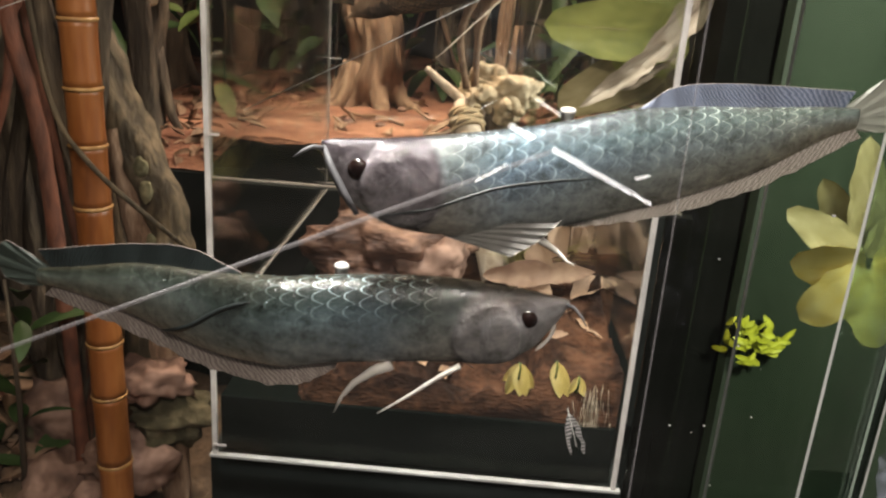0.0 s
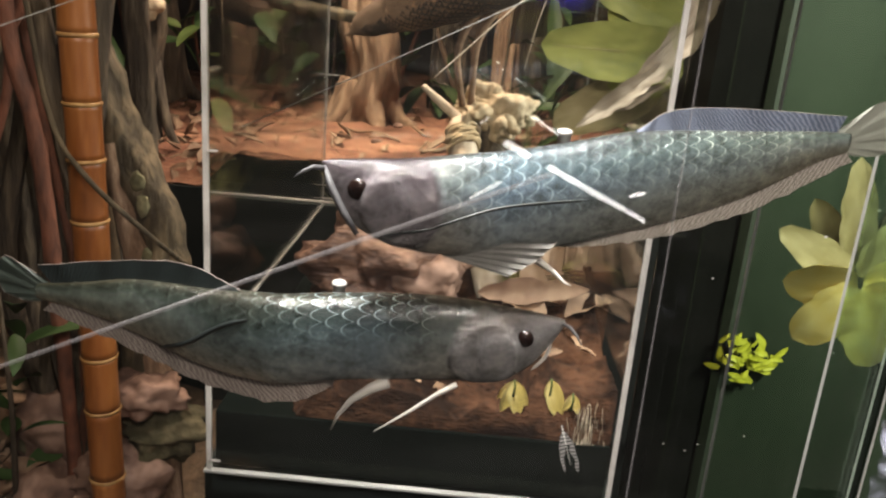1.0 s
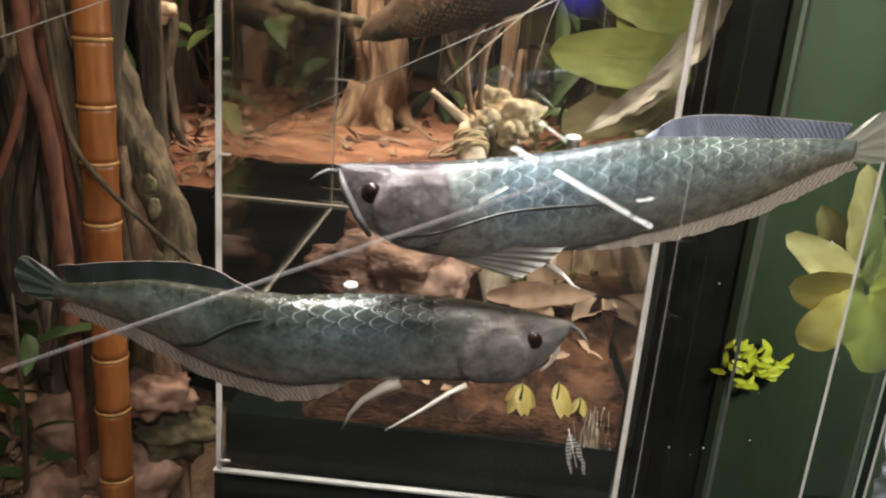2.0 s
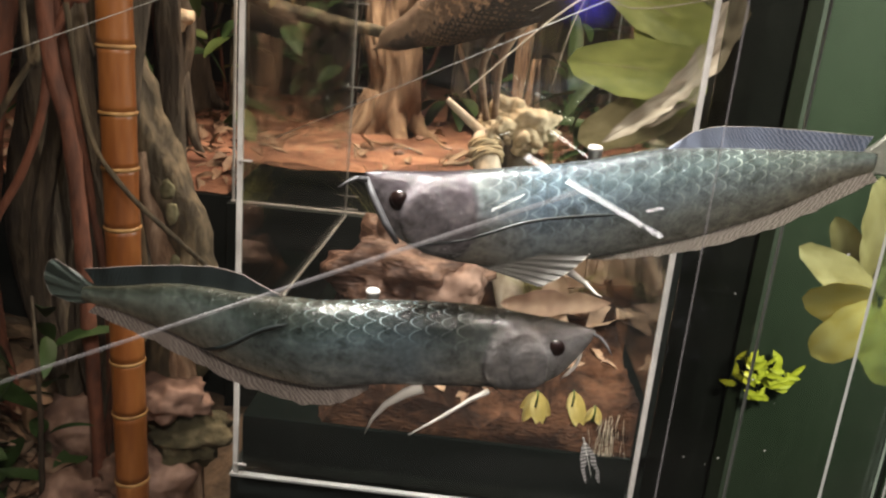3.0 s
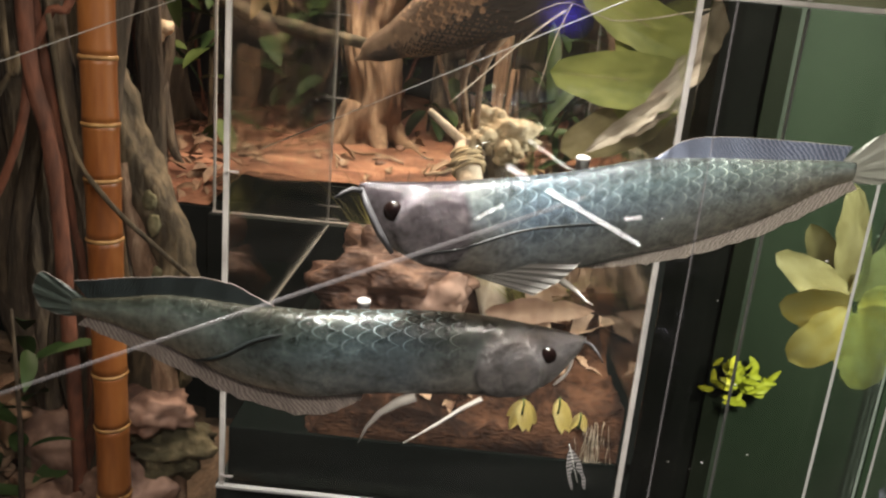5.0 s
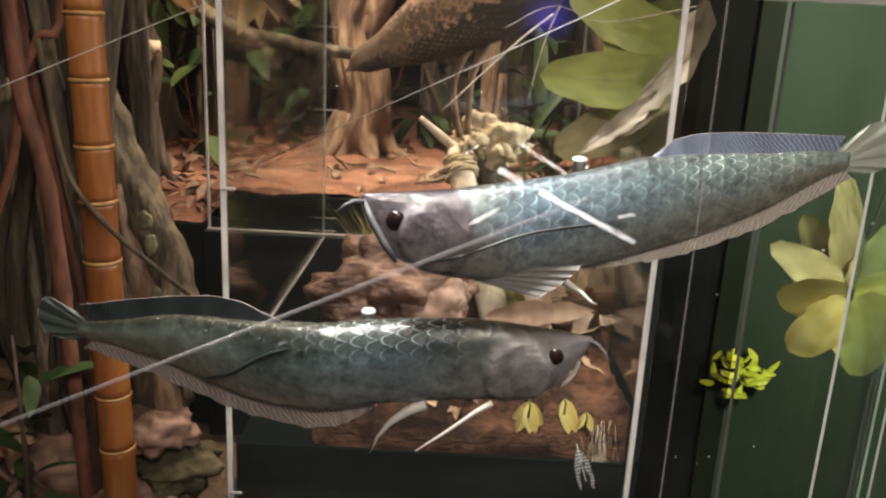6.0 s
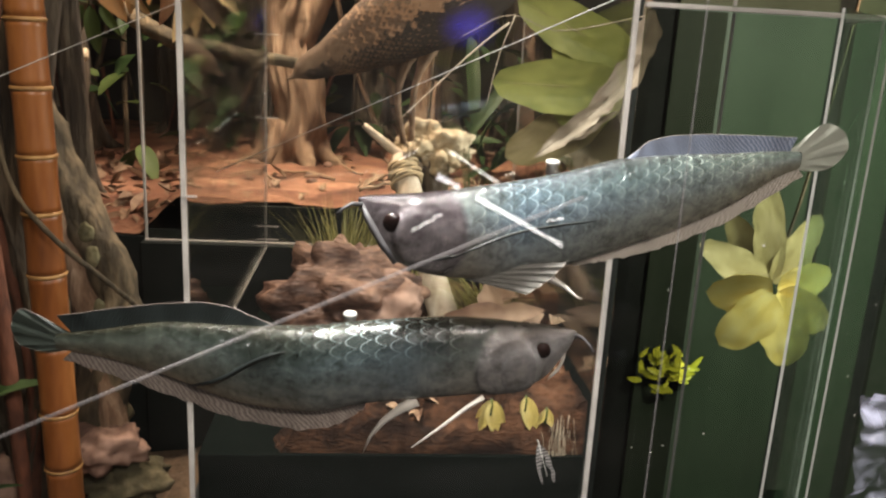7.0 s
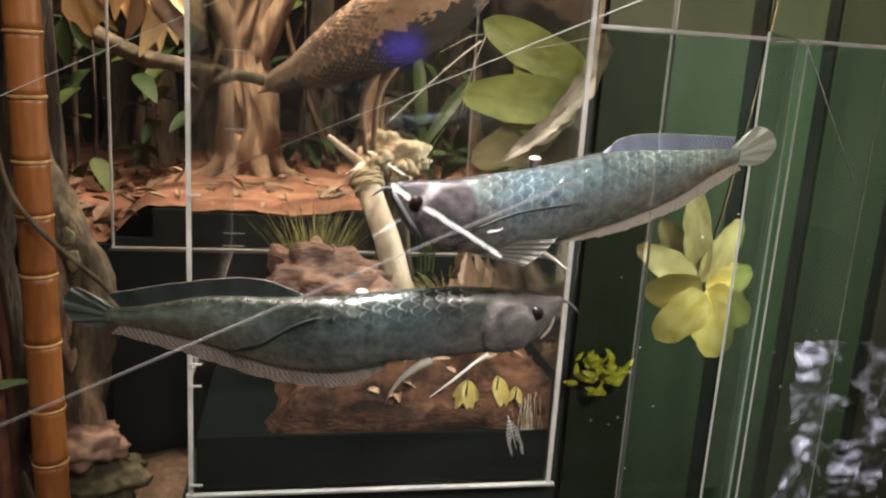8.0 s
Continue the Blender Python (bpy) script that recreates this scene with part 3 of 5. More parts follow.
def fish(name, stations, ypath, halfwidth, fins, eye, gill, lines, label, barbels, face, skin, pale):
    """One mesh: a lofted body with fins, eye and gill cover. stations: x, z top, z bottom from the snout to the tail."""
    bm = bmesh.new()
    uvl = bm.loops.layers.uv.new("UVMap")
    ns, sides = 110, 48
    st = smooth_path(stations, ns)

    x0, xl = st[0][0], abs(st[-1][0] - st[0][0])
    along = [abs(p[0] - x0) / xl for p in st]

    def width(s):
        w = halfwidth * min(1.0, (s / 0.22) ** 0.55 if s > 0 else 0.0) * (1 - 0.80 * max(0, (s - 0.45) / 0.55) ** 1.3)
        return max(w, 0.002)

    def section(i, ca, sa):
        x, zt, zb = st[i]
        zc, h = (zt + zb) / 2, max((zt - zb) / 2, 0.001)
        w = width(along[i])
        # flat-sided, keel-bellied section
        yy = math.copysign(w * (abs(sa) ** 0.75) * (1.0 if ca > 0 else 1 - 0.25 * ca * ca), sa)
        z = zc + h * ca
        # raised gill cover and cheek plate
        gx, gz, gr = gill
        dd = math.hypot((x - gx) / gr, (z - gz) / (gr * 1.15))
        k = min(1.0, max(0.0, (1.04 - dd) / 0.14))
        yy += math.copysign(0.0060 * k * (0.55 + 0.45 * min(1.0, dd)), sa)
        dd = math.hypot((x - gx - face * gr * 0.42) / (gr * 0.66), (z - gz) / (gr * 0.80))
        yy += math.copysign(0.0030 * min(1.0, max(0.0, (1.04 - dd) / 0.16)), sa)
        return x, yy, z

    def surface(x, z):
        """The near side of the body at x and z."""
        i = min(range(ns), key=lambda k: abs(st[k][0] - x))
        zt, zb = st[i][1], st[i][2]
        ca = max(-0.98, min(0.98, (z - (zt + zb) / 2) / max((zt - zb) / 2, 0.001)))
        return ypath(x) + section(i, ca, -math.sqrt(1 - ca * ca))[1]

    rings = []
    for i in range(ns):
        ring = []
        for k in range(sides):
            a = 2 * math.pi * k / sides
            x, yy, z = section(i, math.cos(a), math.sin(a))
            ring.append(bm.verts.new((x, ypath(x) + yy, z)))
        rings.append(ring)
    for i, (a, b) in enumerate(zip(rings, rings[1:])):
        for k in range(sides):
            f = bm.faces.new((a[k], a[(k + 1) % sides], b[(k + 1) % sides], b[k]))
            for lp, (ii, kk) in zip(f.loops, ((i, k), (i, k + 1), (i + 1, k + 1), (i + 1, k))):
                vv = kk / (sides / 2)
                lp[uvl].uv = (along[ii], vv if vv <= 1 else 2 - vv)
    for ring in (rings[0], rings[-1]):
        bm.faces.new(ring)

    def tube(pts, rad, slot):
        k0 = len(bm.faces)
        tube_bm(pts, rad, 8, bm)
        bm.faces.ensure_lookup_table()
        for f in bm.faces[k0:]:
            f.material_index = slot

    # fins: strips between a root line and an outer line
    for root, tip, mi, thick, lean, rim in fins:
        n = 60
        ro, ti = smooth_path(root, n), smooth_path(tip, n)
        rows = []
        for i in range(n):
            row = []
            for j in range(6):
                s = j / 5
                x, z = ro[i] * (1 - s) + ti[i] * s
                if mi == 3:
                    z += 0.0008 * s * s * (math.sin(i * 1.9) + 0.7 * math.sin(i * 0.83 + 1))
                y = ypath(x) - lean * s + (0.0018 if mi == 3 else 0.0004) * s * math.sin(i * 1.25) + 0.0010 * s * math.sin(i * 0.55)
                row.append((x, y, z, s))
            rows.append(row)
        for sgn in (1, -1):
            grid = [[bm.verts.new((x, y + sgn * thick * (1 - 0.8 * s), z)) for x, y, z, s in row] for row in rows]
            for i in range(n - 1):
                for j in range(5):
                    q = [(i, j), (i + 1, j), (i + 1, j + 1), (i, j + 1)]
                    f = bm.faces.new([grid[p][r] for p, r in (q if sgn > 0 else q[::-1])])
                    f.material_index = mi
                    for lp, (p, r) in zip(f.loops, q if sgn > 0 else q[::-1]):
                        lp[uvl].uv = (p / n + 0.06 * r / 5, r / 25)
        if rim:
            tube([row[-1][:3] for row in rows], rim, 3)
    ex, ez, er = eye
    for sgn in (-1, 1):
        yy = surface(ex, ez) - ypath(ex)
        m4 = Matrix.Translation((ex, ypath(ex) - sgn * (yy + 0.001), ez)) @ Matrix.Diagonal((1, 0.5, 1, 1))
        for rad, slot, out in ((er, 6, 0.0),):
            r = bmesh.ops.create_uvsphere(bm, u_segments=18, v_segments=12, radius=rad, matrix=Matrix.Translation((0, sgn * -out * -1, 0)) @ m4)
            for f in {f for v in r["verts"] for f in v.link_faces}:
                f.material_index = slot
    for pts, rad, slot in barbels:
        tube(pts, rad, slot)
    # seams behind the gill cover and the cheek plate
    gx, gz, gr = gill
    for cx, rx, rz, a0 in ((gx, gr, gr * 1.15, 68), (gx + face * gr * 0.42, gr * 0.66, gr * 0.80, 75)):
        pts = [(cx - face * rx * math.cos(radians(t)), gz + rz * math.sin(radians(t))) for t in range(-a0, a0 + 1, 8)]
        tube([(x, surface(x, z), z) for x, z in pts], 0.0006, 7)
    # dark slot 1 lines stand in for a shadow drawn along the flank
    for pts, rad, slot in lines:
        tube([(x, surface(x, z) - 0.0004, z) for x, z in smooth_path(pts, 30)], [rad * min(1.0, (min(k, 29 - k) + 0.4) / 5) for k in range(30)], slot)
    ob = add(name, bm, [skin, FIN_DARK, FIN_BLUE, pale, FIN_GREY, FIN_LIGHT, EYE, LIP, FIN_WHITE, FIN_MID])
    return tagged(ob, label, "fish model", "fish models")


def plane_to_true(pts, ypath_p):
    """Moves points told on the plane y = 0.86 along their rays from the first eye to the fish's own depth."""
    out = []
    for p in pts:
        x, zs = p[0], p[1:]
        k = ypath_p(x) / 0.86
        out.append((x * k, *[1.5 + (z - 1.5) * k for z in zs]))
    return out


# lower fish: snout towards +x
def ylow_p(x):
    return 0.842 + max(0.0, -0.22 - x) * 0.33


def ylow(x):
    lo = 0.86
    for _ in range(4):
        lo = ylow_p(x * 0.86 / lo)
    return lo


T = lambda pts: plane_to_true(pts, ylow_p)
low_st = T([(0.119, 1.160, 1.156), (0.112, 1.1625, 1.140), (0.100, 1.164, 1.121), (0.080, 1.167, 1.096), (0.048, 1.170, 1.078), (0.0, 1.174, 1.073), (-0.06, 1.174, 1.068), (-0.148, 1.167, 1.058),
            (-0.213, 1.159, 1.046), (-0.30, 1.160, 1.058), (-0.385, 1.163, 1.093), (-0.45, 1.153, 1.115), (-0.495, 1.147, 1.124), (-0.505, 1.145, 1.126)])
low_fins = [
    (T([(-0.255, 1.153), (-0.33, 1.158), (-0.40, 1.160), (-0.487, 1.147)]), T([(-0.262, 1.160), (-0.325, 1.186), (-0.40, 1.184), (-0.503, 1.168)]), 1, 0.0022, 0.0, 0.0006),
    (T([(-0.145, 1.062), (-0.213, 1.050), (-0.30, 1.062), (-0.40, 1.100), (-0.485, 1.126)]), T([(-0.150, 1.046), (-0.205, 1.020), (-0.304, 1.034), (-0.40, 1.074), (-0.500, 1.113)]), 3, 0.0022, 0.0, 0),
    (T([(-0.490, 1.147), (-0.496, 1.142), (-0.499, 1.137), (-0.498, 1.131), (-0.494, 1.125)]), T([(-0.506, 1.158), (-0.540, 1.176), (-0.553, 1.155), (-0.544, 1.130), (-0.514, 1.121)]), 4, 0.0016, 0.0, 0.0005),
]
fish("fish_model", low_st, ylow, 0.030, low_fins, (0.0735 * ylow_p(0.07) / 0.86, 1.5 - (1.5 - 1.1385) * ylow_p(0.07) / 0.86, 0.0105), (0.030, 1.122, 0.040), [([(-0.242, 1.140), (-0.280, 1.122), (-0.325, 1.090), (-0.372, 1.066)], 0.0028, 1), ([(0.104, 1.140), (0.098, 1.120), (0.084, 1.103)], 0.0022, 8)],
     "long silvery grey-green model fish with dark dorsal fin", [([(0.112, 0.842, 1.163), (0.122, 0.835, 1.162), (0.130, 0.828, 1.155), (0.136, 0.822, 1.146)], [0.0026, 0.002, 0.0014, 0.0006], 7), ([(0.0, 0.815, 1.088), (-0.02, 0.808, 1.078), (-0.05, 0.798, 1.058), (-0.088, 0.784, 1.036)], [0.0036, 0.0027, 0.0020, 0.0005], 8), ([(-0.080, 0.838, 1.072), (-0.100, 0.835, 1.062), (-0.122, 0.834, 1.045), (-0.137, 0.834, 1.024), (-0.1455, 0.834, 1.002)], [0.008, 0.0062, 0.0040, 0.0022, 0.0004], 8)], 1, SKIN_LOW, FIN_ROSE)


# upper fish: snout towards -x, tail swung away
def yup_p(x):
    return 0.847 / (1 - 0.345 * x)


def yup(x):
    return 0.847 + 0.297 * x


T = lambda pts: plane_to_true(pts, yup_p)
up_st = T([(-0.171, 1.324, 1.318), (-0.166, 1.325, 1.305), (-0.155, 1.327, 1.283), (-0.140, 1.328, 1.262), (-0.118, 1.330, 1.245), (-0.075, 1.334, 1.231), (-0.030, 1.341, 1.228), (0.03, 1.351, 1.231),
           (0.09, 1.364, 1.246), (0.16, 1.383, 1.270), (0.224, 1.391, 1.292), (0.30, 1.396, 1.326), (0.36, 1.401, 1.365), (0.392, 1.401, 1.380)])
up_fins = [
    (T([(0.160, 1.381), (0.21, 1.389), (0.28, 1.393), (0.375, 1.397)]), T([(0.170, 1.386), (0.203, 1.409), (0.27, 1.417), (0.385, 1.418)]), 2, 0.0022, 0.0, 0.0004),
    (T([(0.090, 1.250), (0.16, 1.270), (0.224, 1.292), (0.309, 1.332), (0.388, 1.383)]), T([(0.105, 1.247), (0.16, 1.257), (0.224, 1.274), (0.312, 1.313), (0.400, 1.372)]), 3, 0.0022, 0.0, 0),
    (T([(0.378, 1.402), (0.386, 1.397), (0.389, 1.391), (0.388, 1.386), (0.384, 1.380)]), T([(0.394, 1.418), (0.418, 1.436), (0.446, 1.426), (0.452, 1.402), (0.430, 1.381), (0.402, 1.377)]), 5, 0.0016, 0.0, 0),
    (T([(-0.043, 1.238), (-0.036, 1.232), (-0.029, 1.226)]), T([(0.094, 1.264), (0.072, 1.240), (0.044, 1.220)]), 9, 0.0026, 0.038, 0.0007),
]
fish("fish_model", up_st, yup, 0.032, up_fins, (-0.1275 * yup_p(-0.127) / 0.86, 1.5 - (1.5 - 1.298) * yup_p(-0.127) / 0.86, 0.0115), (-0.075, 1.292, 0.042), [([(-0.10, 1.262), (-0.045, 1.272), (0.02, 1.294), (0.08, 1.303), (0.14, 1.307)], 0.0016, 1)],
     "long silvery blue model fish with raised violet dorsal fin", [([(-0.155, 0.79, 1.330), (-0.165, 0.785, 1.332), (-0.174, 0.78, 1.328), (-0.182, 0.775, 1.322)], [0.003, 0.0024, 0.0018, 0.0008], 7), ([(-0.157, 0.797, 1.331), (-0.146, 0.786, 1.312), (-0.131, 0.778, 1.288), (-0.116, 0.774, 1.268)], [0.003, 0.0042, 0.0042, 0.0025], 7), ([(0.046, 0.858, 1.246), (0.070, 0.848, 1.238), (0.095, 0.838, 1.226), (0.108, 0.832, 1.216), (0.116, 0.83, 1.2135)], [0.0058, 0.0055, 0.0030, 0.0014, 0.0006], 8)], -1, SKIN_UP, FIN_PALE)



# ---------- soil bed inside the case ----------
def bed_z(x, y):
    return 0.715 + 0.075 * min(1, max(0, (x - 0.14) / 0.05)) * min(1, max(0, (2.3 - y) / 0.1)) + 0.045 * noise.noise((x * 6, y * 5, 11)) + 0.022 * noise.noise((x * 17, y * 17, 4)) + 0.008 * noise.noise((x * 43, y * 43, 4)) + 0.03 * min(1, max(0, (y - 1.6) / 0.5)) - 0.09 * min(1, max(0, (-0.27 - x) / 0.08))


bm = grid_bm(-0.40, 0.325, 1.442, 2.40, 120, 140, bed_z)
ext = bmesh.ops.extrude_edge_only(bm, edges=[e for e in bm.edges if e.is_boundary])
for v in ext["geom"]:
    if isinstance(v, bmesh.types.BMVert):
        v.co.z = 0.662
tagged(add("soil_bed", bm, BEDSOIL), "block of red-brown soil inside the clear case", "soil bed", kind="structure")
tagged(add("case_base", box_bm(-0.485, 0.325, 1.435, 2.575, 0.535, 0.6615, 0.003), BASEGREEN, smooth=False), "dark green base board of the clear case", "base board", kind="structure")
tagged(add("case_plinth", box_bm(-0.515, 0.352, 1.45, 2.598, -2.3, 0.519, 0.003), BLACK, smooth=False), "black plinth carrying the clear case", "plinth", kind="structure")
bm = grid_bm(0.365, 0.42, 2.15, 2.57, 14, 50, lambda x, y: 0.79 + 0.04 * noise.noise((x * 9, y * 9, 21)))
ext = bmesh.ops.extrude_edge_only(bm, edges=[e for e in bm.edges if e.is_boundary])
for v in ext["geom"]:
    if isinstance(v, bmesh.types.BMVert):
        v.co.z = -0.6
tagged(add("earth_bank", bm, BEDSOIL), "dark reddish earth bank beside the clear case", "earth bank", kind="structure")
# smoked and green sheets beside the case
sm = sheet("smoked_sheet", (0.352, 0.508, AY + 0.001, AY + 0.008, -2.29, 1.588), "dark smoked acrylic sheet beside the case", [], acrylic("smoked_acrylic", (0.52, 0.52, 0.48)))
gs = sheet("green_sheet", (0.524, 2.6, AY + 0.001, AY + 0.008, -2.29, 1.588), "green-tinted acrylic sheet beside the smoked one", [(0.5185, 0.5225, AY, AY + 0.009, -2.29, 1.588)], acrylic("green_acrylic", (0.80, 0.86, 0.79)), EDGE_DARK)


# ---------- rock, post, gnarl, grass and leaves in the case ----------
def rock(name, at, size, seed, material, label, rough=0.4, turn=0, category="rock", sub=4):
    ob = add(name, rock_bm(size, seed, rough, sub), material)
    ob.matrix_world = Matrix.Translation(at) @ Matrix.Rotation(radians(turn), 4, "Z")
    return tagged(ob, label, category)


rock("rock", (-0.215, 1.95, 0.835), (0.200, 0.15, 0.150), 2, ROCK, "rugged red-brown rock on the soil bed", 0.45, 20, sub=5)
rock("rock", (-0.115, 1.90, 0.825), (0.115, 0.09, 0.105), 5, PINKROCK, "smooth pinkish brown rock on the soil bed", 0.42, -10, sub=5)

# post with twine
post = empty("bound_post", (0.069, 2.13, 0.775))
P0, P1 = Vector((0.045, -0.12, -0.15)), Vector((-0.124, 0.33, 0.365))
pts = [P0.lerp(P1, i / 8) + Vector((0.004 * math.sin(i * 1.7), 0.003 * math.cos(i * 2.1), 0)) for i in range(9)]
pole = part("pole", tube_bm(pts, [0.045, 0.046, 0.044, 0.042, 0.043, 0.041, 0.042, 0.040, 0.036], 24, wobble=0.03, seed=3), POSTWOOD, post)
ax = (P1 - P0).normalized()
s1 = ax.orthogonal().normalized()
s2 = ax.cross(s1)
tw = []
for i in range(140):
    a = i / 140 * 2 * math.pi * 6
    c = P0.lerp(P1, 0.86 + 0.10 * i / 140)
    r = 0.047 + 0.004 * math.sin(i * 0.9)
    tw.append(c + (s1 * math.cos(a) + s2 * math.sin(a)) * r)
part("twine", tube_bm(tw, 0.0055, 6), TWINE, pole, "straw-coloured twine wound round the top")
br = smooth_path([(-0.06, 0.32, 0.335), (-0.14, 0.33, 0.385), (-0.20, 0.335, 0.43), (-0.245, 0.34, 0.465)], 14)
part("cross_stick", tube_bm(br, [0.019 - 0.0007 * i for i in range(14)], 12, wobble=0.06), POSTWOOD, post, "short pale stick tied across")
tagged(post, "pale peeled wooden post bound with twine", "post")

# gnarled root block beside the post
gn = rock_bm((0.120, 0.075, 0.085), 8, 0.6, 5, 1.7)
gnarl = tagged(add("gnarled_root", gn, PALEROOT), "pale gnarled root lying at the head of the post", "root")
gnarl.location = (0.045, 2.50, 1.165)
rng = random.Random(4)
for k in range(6):
    a = 2 * math.pi * k / 6 + rng.uniform(-0.4, 0.4)
    o = Vector((math.cos(a) * 0.05, -0.05 + 0.03 * math.sin(a * 2), 0.03 * math.sin(a)))
    tip = o + Vector((math.cos(a) * rng.uniform(0.03, 0.07), -0.03, rng.uniform(-0.06, 0.03)))
    q = smooth_path([o * 0.3, o, (o + tip) / 2 + Vector((0, 0, rng.uniform(-0.02, 0.03))), tip], 10)
    part("root_arm", tube_bm(q, [0.026 - 0.0019 * i for i in range(10)], 11, wobble=0.08, seed=k), PALEROOT, gnarl)
part("knob", tube_bm([(0.0, -0.02, 0.03), (0.002, -0.02, 0.07), (0.003, -0.02, 0.085), (0.003, -0.02, 0.095)], [0.024, 0.019, 0.021, 0.010], 14, wobble=0.05), PALEROOT, gnarl)
# stump under the gnarl
bm = tube_bm(smooth_path([(0.07, 2.50, 0.76), (0.06, 2.50, 0.95), (0.045, 2.50, 1.14)], 10), [0.075, 0.065, 0.06, 0.055, 0.052, 0.05, 0.05, 0.052, 0.055, 0.06], 16, wobble=0.08)
tagged(add("root_stump", bm, BARK), "dark upright root stump on the soil bed", "stump")


def tuft(name, at, n, height, spread, material, label, seed, width=0.0035, out=0.6):
    rng = random.Random(seed)
    bm = bmesh.new()
    for _ in range(n):
        a = rng.uniform(0, 2 * math.pi)
        r0 = spread * 0.35 * rng.random()
        h = height * rng.uniform(0.55, 1.1)
        lean = out * h * rng.uniform(0.2, 1.0)
        base = Vector((math.cos(a) * r0, math.sin(a) * r0, -0.01))
        d = Vector((math.cos(a), math.sin(a), 0))
        side = Vector((-d.y, d.x, 0))
        pv = None
        for i in range(6):
            s = i / 5
            c = base + d * lean * s * s + Vector((0, 0, h * (s - 0.25 * s * s * out)))
            w = width * (1 - s) + 0.0003
            cur = [bm.verts.new(c + side * w), bm.verts.new(c + Vector((0, 0, w * 0.4)) + d * w * 0.6), bm.verts.new(c - side * w)]
            if pv:
                bm.faces.new((pv[0], pv[1], cur[1], cur[0]))
                bm.faces.new((pv[1], pv[2], cur[2], cur[1]))
                bm.faces.new((pv[2], pv[0], cur[0], cur[2]))
            pv = cur
    ob = add(name, bm, material)
    ob.location = at
    return tagged(ob, label, "grass", kind="stuff")


tuft("grass_tuft", (-0.215, 2.15, 0.73), 260, 0.40, 0.20, GRASS, "tuft of yellowing dry grass behind the rock", 1)
tuft("grass_tuft", (0.17, 2.00, 0.79), 200, 0.13, 0.18, GRASS, "tuft of dry grass at the foot of the post", 2, out=1.2)
tuft("grass_tuft", (0.170, 2.42, 0.80), 26, 0.48, 0.10, LEAF_L, "thin arching green grass blades", 3, 0.003, 0.35)
tuft("grass_tuft", (0.00, 2.33, 0.73), 110, 0.13, 0.2, GRASS, "tuft of dry grass on the soil bed", 8, out=1.0)



def facing(at, angle, sx=1.0, sy=1.0, tip=0.0, roll=0.0):
    """A blade laid upright in the x-z plane, its length at an angle to +x, its face towards the walkway."""
    return Matrix.Translation(at) @ Matrix.Rotation(radians(-angle), 4, "Y") @ Matrix.Rotation(radians(90 + roll), 4, "X") @ Matrix.Rotation(radians(tip), 4, "Y") @ Matrix.Diagonal((sx, sy, sx, 1))


def leaf_mesh(name, *a, **k):
    bm = leaf_bm(*a, **k)
    for f in bm.faces:
        f.smooth = True
    me = bpy.data.meshes.new(name)
    bm.to_mesh(me)
    bm.free()
    return me


def with_mat(me, material):
    me.materials.append(material)
    return me


DRYLEAF = [with_mat(leaf_mesh("dry_leaf", 0.15, 0.055, 0.25, 0.9, 16, ragged=0.4), LEAF_D), with_mat(leaf_mesh("dry_leaf", 0.12, 0.065, -0.3, 0.8, 16, ragged=0.4), LEAF_D), with_mat(leaf_mesh("dry_leaf", 0.20, 0.048, 0.1, 1.0, 18, ragged=0.4), LEAF_D)]
for at, rot, k in (((0.10, 1.84, 0.795), (8, -4, 4), 2), ((0.15, 1.88, 0.80), (20, -12, 12), 0), ((0.18, 2.02, 0.80), (50, -25, 40), 1), ((0.19, 1.84, 0.80), (-30, -45, 100), 1),
                   ((0.16, 1.98, 0.80), (40, -40, -60), 0), ((0.22, 1.95, 0.80), (0, -50, 80), 2), ((0.20, 1.70, 0.79), (10, 5, 170), 0), ((0.25, 1.80, 0.79), (15, -20, 30), 0),
                   ((0.20, 1.76, 0.785), (-20, -10, 140), 1), ((-0.34, 1.80, 0.66), (0, -8, 60), 1), ((0.19, 2.12, 0.80), (70, -40, 20), 1), ((0.27, 2.05, 0.80), (60, -75, 60), 0), ((0.29, 2.10, 0.80), (30, -80, 110), 1), ((0.25, 2.15, 0.80), (10, -85, 40), 2)):
    ob = new("dry_leaf", DRYLEAF[k])
    ob.matrix_world = pose(*at, *rot)
    tagged(ob, "curled dry brown leaf on the soil bed", "leaf", "dry leaves on the soil bed")

ob = add("dry_leaf", leaf_bm(0.27, 0.062, 0.05, 0.35, 20, ragged=0.35), LEAF_D)
ob.matrix_world = facing((0.035, 1.80, 0.835), 7, roll=-25)
tagged(ob, "long pointed dry leaf lying before the post", "leaf", "dry leaves on the soil bed")
# small broken leaves strewn over the soil bed
rng = random.Random(31)
for i in range(18):
    x, y = rng.uniform(-0.20, 0.30), rng.uniform(1.50, 1.85)
    s = rng.uniform(0.22, 0.42)
    ob = new("dry_leaf", DRYLEAF[i % 3])
    ob.matrix_world = pose(x, y, bed_z(x, y) + 0.006, rng.uniform(-14, 14), rng.uniform(-14, 14), rng.uniform(0, 360)) @ Matrix.Diagonal((s, s, s, 1))
    tagged(ob, "small curled dry brown leaf on the soil bed", "dry leaf", "strewn dry leaves")

# sprigs at the foot of the front sheet, added for yellow leaf reflections
SPRIG = with_mat(leaf_mesh("sprig_leaf", 0.075, 0.030, 0.1, 0.2, 8), LEAF_B)
SPRIG_DULL = with_mat(leaf_mesh("sprig_leaf", 0.095, 0.036, 0.1, 0.2, 8), LEAF_Y)


